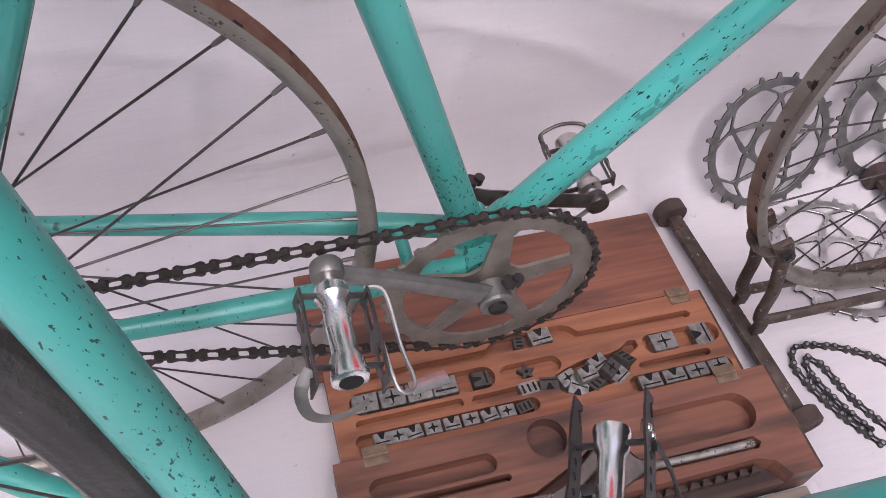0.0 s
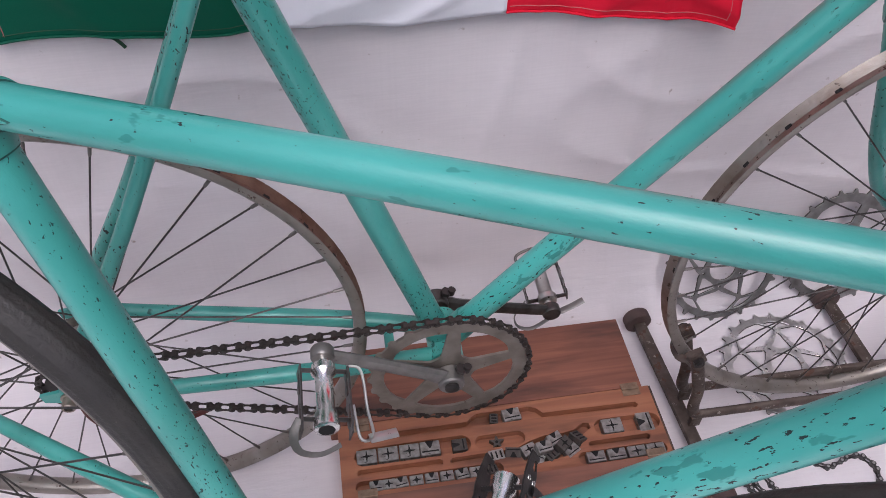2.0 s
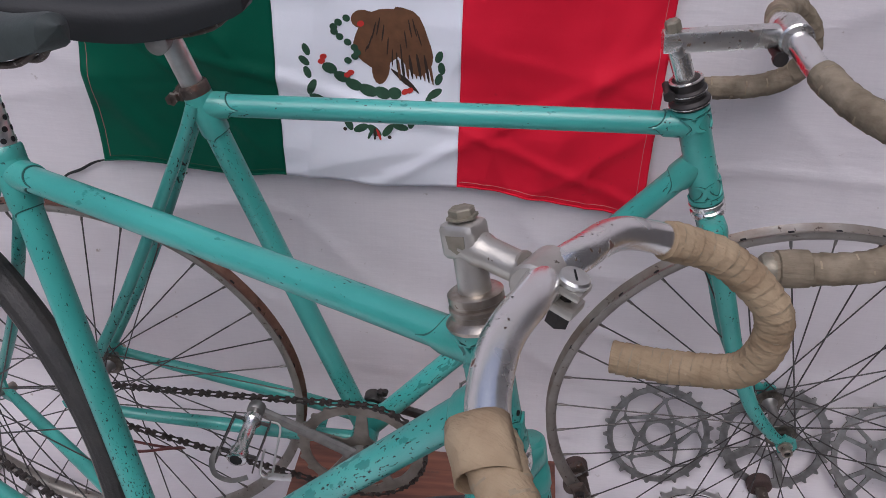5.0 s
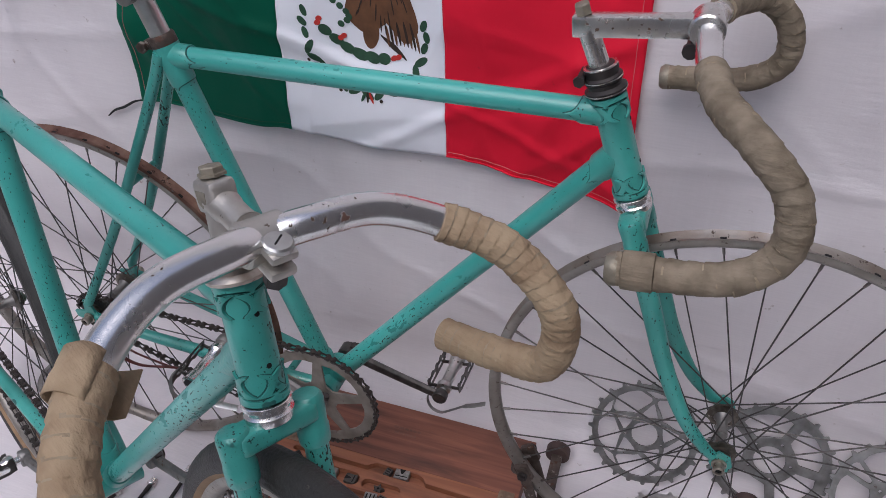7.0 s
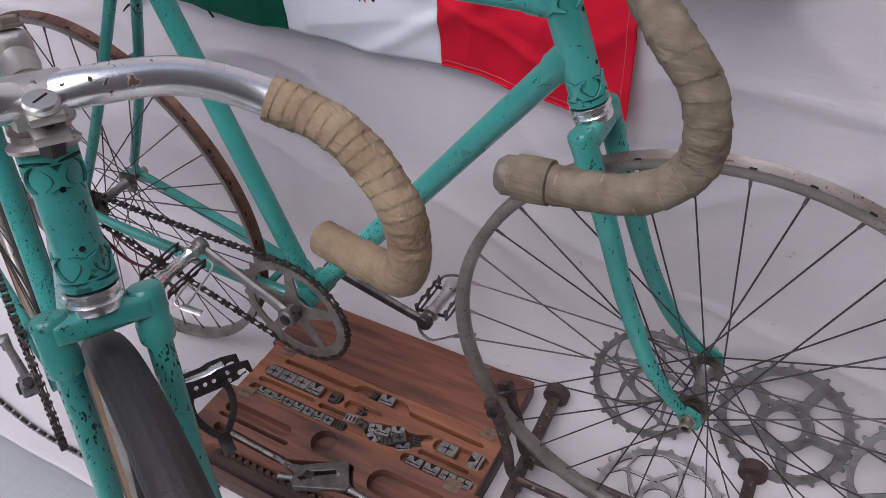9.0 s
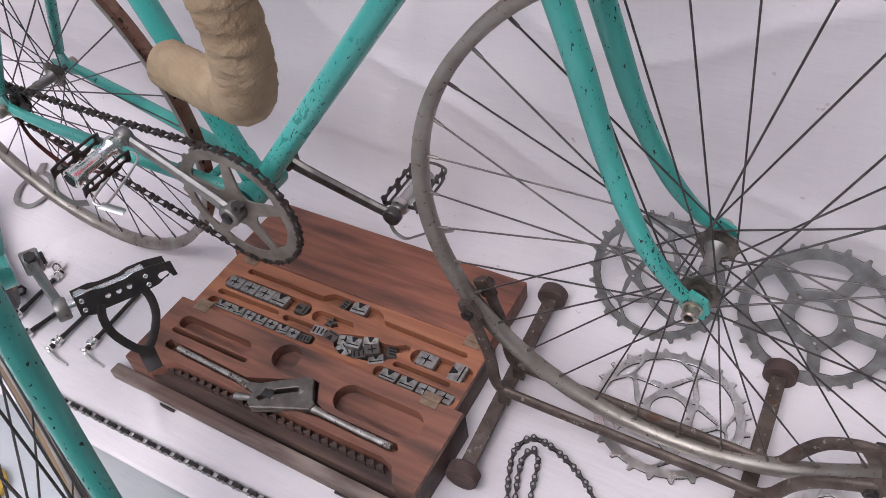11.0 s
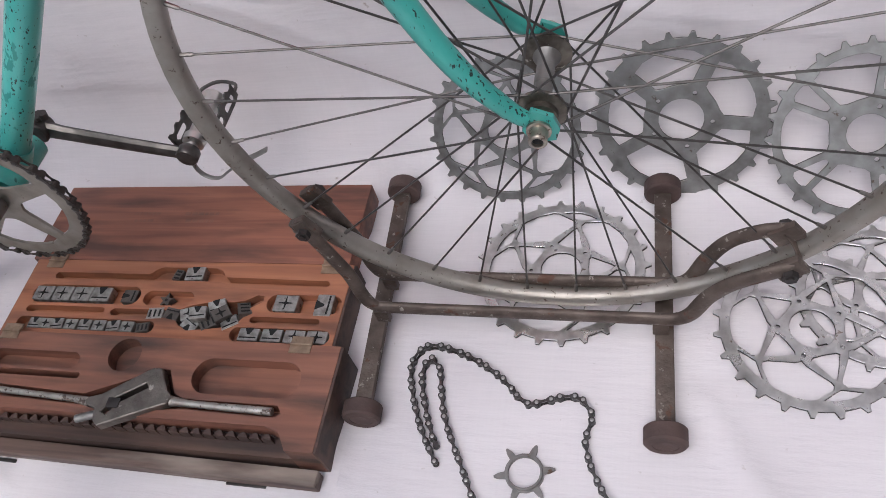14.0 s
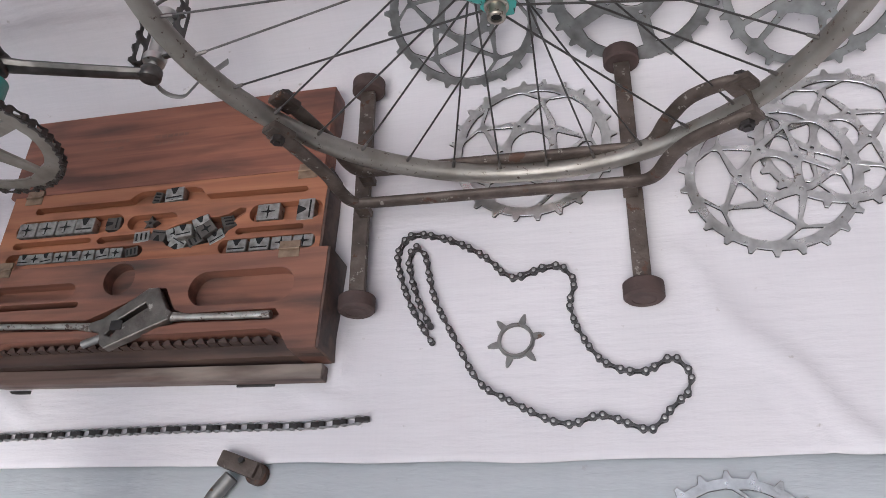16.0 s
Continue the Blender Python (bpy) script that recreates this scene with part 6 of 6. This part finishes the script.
for x, y, tr in ((-0.518, -0.088, 60), (-0.487, -0.091, 45), (-0.453, -0.087, 30), (-0.473, -0.158, 80)):
    nb = lathe([(0, 0.0085), (0.0015, 0.0095), (0.010, 0.0095), (0.0115, 0.0085), (0.0115, 0.0055), (0.0, 0.0055)], (0, 0, 0), (0, 0, 1), 6, closed=False)
    ob = part("nut", nb, BLACK_METAL if y < -0.15 else CHROME, smooth=False)
    ob.matrix_world = pose(x, y, 0.0075, 62, 0, tr)
    tagged(ob, ("blackened" if y < -0.15 else "chromed") + " hexagon nut standing on the cloth", "nut", "loose nuts")
# toe clip on the floor under the rear wheel
cb = bmesh.new()
sweep(cb, smooth_path([(0.0, 0.0, 0.006), (0.03, 0.03, 0.008), (0.075, 0.032, 0.008), (0.1, 0.0, 0.006), (0.075, -0.03, 0.006), (0.03, -0.028, 0.006)], 6, True), 0.0055, 8, closed=True, squash=0.2, side=(0, 0, 1))
sweep(cb, [(-0.03, 0.005, 0.004), (0.004, 0.0, 0.006)], 0.008, 8, squash=0.2, side=(0, 0, 1))
ob = part("toe_clip", cb, STEEL)
ob.matrix_world = pose(-0.70, 0.08, -0.0005, 0, 0, -50)
tagged(ob, "loose grey steel toe clip lying on the cloth", "toe clip")
# yellow disc
yb = lathe([(0, 0.03), (0.004, 0.033), (0.012, 0.033), (0.016, 0.029)], (0, 0, 0), (0, 0, 1), 28)
ob = part("yellow_lid", yb, YELLOW)
ob.matrix_world = pose(-0.225, -0.435, -0.0045)
tagged(ob, "round yellow plastic lid on the ribbed sheet", "lid")

# ---------------------------------------------------------------- flag
FLAG_GREEN = fabric("green_flag_cloth", (0.002, 0.095, 0.052), (0.002, 0.08, 0.043), 1400, 0.6, (0.004, 0.10, 0.045), 0.0, 0.12)
FLAG_WHITE = fabric("white_flag_cloth", (0.86, 0.87, 0.92), (0.82, 0.83, 0.88), 1400, 0.65, (0.78, 0.79, 0.84), 0.0, 0.12)
FLAG_RED = fabric("red_flag_cloth", (0.72, 0.010, 0.035), (0.64, 0.008, 0.03), 1400, 0.65, (0.55, 0.012, 0.03), 0.0, 0.12)


def wall_y(x, z):
    return cloth_point(x, 1.66 - z).y


def flag_place(u, v, lift=0.0):
    """u along the flag, v up from its lower edge, both 0 to 1."""
    x = -0.441 + 0.85 * u - 0.010 * u ** 5
    z0 = 0.571 - 0.028 * u - 0.030 * u ** 5 + 0.004 * math.sin(u * 21)
    z1 = 0.975
    z = z0 + (z1 - z0) * v
    x += 0.02 * (v - 0.2) * (0.4 - u) + 0.012 * v * (1 if u > 0.5 else 0.6)
    cr = 0
    for ang, off, amp, wid in ((0.55, 0.12, 0.006, 0.022), (1.25, 0.34, 0.004, 0.012), (-0.8, 0.55, 0.004, 0.014), (1.5, 0.80, 0.004, 0.014), (-0.4, 0.72, 0.004, 0.02), (2.2, -0.3, 0.005, 0.016)):
        d = (u * math.cos(ang) + v * 0.6 * math.sin(ang)) - off
        cr += amp * math.exp(-(d / wid) ** 2)
    cr += 0.005 * noise.noise(Vector((u * 5, v * 4, 2.2))) + 0.002 * noise.noise(Vector((u * 17, v * 13, 4.2)))
    fd = (x + 0.311) * 0.71 + (z - 0.741) * 0.70
    if u < 0.345:
        cr += (0.014 * min(1.0, max(0.0, fd / 0.07)) + 0.004 * math.exp(-(fd / 0.006) ** 2)) * min(1.0, (0.345 - u) / 0.07)
    curl = 0.02 * max(0.0, u - 0.93) / 0.07 * max(0.0, 0.3 - v) / 0.3
    return Vector((x, wall_y(x, z) - 0.008 - max(0.0, cr + 0.004) - curl - lift, z))


flag = thing("flag", pose(0, 0, 0), "creased green, white and red cloth flag pinned to the backdrop", "flag")


def flag_patch(u0, u1, v0, v1, nu, nv, lift=0.0):
    bm = bmesh.new()
    g = [[bm.verts.new(flag_place(u0 + (u1 - u0) * i / nu, v0 + (v1 - v0) * j / nv, lift)) for j in range(nv + 1)] for i in range(nu + 1)]
    for i in range(nu):
        for j in range(nv):
            bm.faces.new((g[i][j], g[i + 1][j], g[i + 1][j + 1], g[i][j + 1]))
    return bm


for nm, mt, u0, u1 in (("green_panel", FLAG_GREEN, 0.0, 0.343), ("white_panel", FLAG_WHITE, 0.343, 0.656), ("red_panel", FLAG_RED, 0.656, 1.0)):
    ob = part(nm, flag_patch(u0, u1, 0, 1, 60, 80), mt, flag)
    so = ob.modifiers.new("thickness", "SOLIDIFY")
    so.thickness = 0.0006


def flag_shape(pts, material, name, lift=0.0012):
    """A flat printed shape on the flag from (u, v) points."""
    bm = bmesh.new()
    cu, cv = sum(p[0] for p in pts) / len(pts), sum(p[1] for p in pts) / len(pts)
    rings = []
    for k in range(5):
        t = k / 4
        rings.append([bm.verts.new(flag_place(cu + (u - cu) * t, cv + (v - cv) * t, lift)) for u, v in pts] if k else [bm.verts.new(flag_place(cu, cv, lift))])
    m = len(pts)
    for j in range(m):
        bm.faces.new((rings[0][0], rings[1][j], rings[1][(j + 1) % m]))
    for r0, r1 in zip(rings[1:], rings[2:]):
        for j in range(m):
            bm.faces.new((r0[j], r1[j], r1[(j + 1) % m], r0[(j + 1) % m]))
    return part(name, bm, material, flag)


PRINT_BROWN = mat("brown_print", (0.17, 0.075, 0.03), 0.8, 0, (0.10, 0.045, 0.02), 60, 0.5)
PRINT_DARK = mat("dark_print", (0.03, 0.018, 0.012), 0.8)
PRINT_GREEN = mat("green_print", (0.03, 0.09, 0.045), 0.8, 0, (0.02, 0.055, 0.03), 90, 0.5)
PRINT_RED = mat("red_print", (0.5, 0.03, 0.02), 0.8)
EU, EV = 0.508, 0.415
SU, SV = 1 / 0.85, 1 / 0.418


def emb(x, z):
    """A place on the flag, in metres from the middle of the printed emblem."""
    return EU + x * SU, EV + z * SV


def blob(cx, cz, rx, rz, turn=0.0, n=18, wob=0.0):
    out = []
    for k in range(n):
        a = 2 * math.pi * k / n
        w = 1 + wob * math.sin(a * 5 + cx * 90)
        x, z = rx * w * math.cos(a), rz * w * math.sin(a)
        out.append(emb(cx + x * math.cos(turn) - z * math.sin(turn), cz + x * math.sin(turn) + z * math.cos(turn)))
    return out
# plain emblem: a brown lobed shape with dark bars, green leaves round it, small red marks
flag_shape(blob(0.012, 0.062, 0.034, 0.046, -0.5, 22, 0.04), PRINT_BROWN, "emblem_patch")
flag_shape(blob(0.054, 0.058, 0.026, 0.052, 0.35, 22, 0.05), PRINT_BROWN, "emblem_patch")
flag_shape(blob(-0.012, 0.088, 0.016, 0.013, 0.2, 16), PRINT_BROWN, "emblem_patch")
flag_shape(blob(0.010, 0.020, 0.013, 0.026, -0.1, 16), PRINT_BROWN, "emblem_patch")
for k in range(9):
    t = k / 8
    flag_shape(blob(0.036 + 0.046 * t, 0.016 + 0.006 * math.sin(t * 3), 0.0022, 0.017 + 0.006 * t, 0.1 + 0.1 * t, 10), PRINT_DARK if k % 2 else PRINT_BROWN, "emblem_bar", 0.0016)
for k in range(12):
    t = k / 11
    flag_shape(blob(-0.005 + 0.07 * t, 0.055 + 0.025 * math.sin(t * 9), 0.0011, 0.014, -0.3 + 0.6 * t, 8), PRINT_DARK, "emblem_bar", 0.0017)
for k in range(4):
    flag_shape(blob(0.036 + 0.006 * k, 0.006 - 0.004 * k, 0.0022, 0.017, 0.75), PRINT_DARK, "emblem_bar", 0.0016)
for k in range(13):
    a = radians(196 + 148 * k / 12)
    r = 0.092
    flag_shape(blob(r * math.cos(a), r * math.sin(a) * 0.92 + 0.006, 0.0125, 0.0058, a + 1.57 + (0.7 if k % 2 else -0.7), 12), PRINT_GREEN, "emblem_leaf")
    if k % 3 == 1:
        flag_shape(blob((r + 0.012) * math.cos(a), (r + 0.012) * math.sin(a) * 0.92 + 0.006, 0.003, 0.003, 0, 8), PRINT_DARK, "emblem_dot", 0.0016)
for sx in (-1, 1):
    for k in range(3):
        flag_shape(blob(sx * (0.094 + 0.004 * (k % 2)), 0.004 + 0.017 * k, 0.0095, 0.0055, 1.57 - sx * 0.35 + 0.5 * (k % 2), 10), PRINT_GREEN, "emblem_leaf")
for k in range(10):
    t = k / 9
    flag_shape(blob(-0.034 - 0.018 * math.sin(t * 6.0) - 0.006 * t, 0.088 - 0.062 * t, 0.0056, 0.0052, 0, 10), PRINT_GREEN, "emblem_leaf", 0.0017)
for x, z, rx in ((-0.062, 0.012, 0.011), (-0.045, 0.0, 0.012), (-0.028, -0.010, 0.013), (-0.008, -0.016, 0.014), (0.012, -0.018, 0.013), (0.03, -0.018, 0.010)):
    flag_shape(blob(x, z, rx, 0.0085, -0.3, 14), PRINT_GREEN, "emblem_leaf", 0.0014)
for x, z in ((-0.073, 0.022), (-0.070, 0.029), (-0.037, 0.004), (-0.032, 0.008), (0.045, -0.016), (0.052, -0.014), (-0.014, 0.082)):
    flag_shape(blob(x, z, 0.0055, 0.0042, 0.5, 9), PRINT_RED, "emblem_mark", 0.0018)
for x, mt in ((-0.006, PRINT_GREEN), (0.0, PRINT_DARK), (0.006, PRINT_RED)):
    flag_shape(blob(x, -0.084, 0.0022, 0.010, x * 60, 8), mt, "emblem_ribbon", 0.0018)
# hems
for nm, u0, u1, mt in (("hem", 0.0, 0.343, FLAG_GREEN), ("hem", 0.656, 1.0, FLAG_RED)):
    hp = [flag_place(u0 + (u1 - u0) * k / 40, 0.004, 0.001) for k in range(41)]
    part(nm, sweep(bmesh.new(), hp, 0.0016, 6), mt, flag)
STITCH = mat("faded_red_thread", (0.55, 0.16, 0.16), 0.9)
for v0, u0, u1 in ((0.022, 0.66, 0.985), (0.022, 0.01, 0.34)):
    part("stitch", sweep(bmesh.new(), [flag_place(u0 + (u1 - u0) * k / 50, v0, 0.0008) for k in range(51)], 0.0005, 5), STITCH if u0 > 0.5 else PRINT_GREEN, flag)
part("stitch", sweep(bmesh.new(), [flag_place(0.985, 0.02 + 0.97 * k / 50, 0.0008) for k in range(51)], 0.0005, 5), STITCH, flag)
part("stitch", sweep(bmesh.new(), [flag_place(0.012, 0.02 + 0.97 * k / 50, 0.0008) for k in range(51)], 0.0005, 5), STITCH, flag)
STRING = mat("dark_string", (0.02, 0.022, 0.02), 0.9)
pts = [(-0.440, 0.571), (-0.465, 0.564), (-0.492, 0.549), (-0.514, 0.540), (-0.532, 0.526)]
part("cord", sweep(bmesh.new(), smooth_path([(x, wall_y(x, z) - 0.008, z) for x, z in pts], 6), [0.0012 + 0.0012 * math.sin(3.1 * k / 24) for k in range(25)], 8), STRING, flag, "thin dark cord at the corner")
pts = [(-0.358, 0.574), (-0.338, 0.570), (-0.325, 0.563), (-0.316, 0.551)]
part("cord", sweep(bmesh.new(), smooth_path([(x, wall_y(x, z) - 0.009, z) for x, z in pts], 6), 0.0022, 8), PRINT_GREEN, flag)
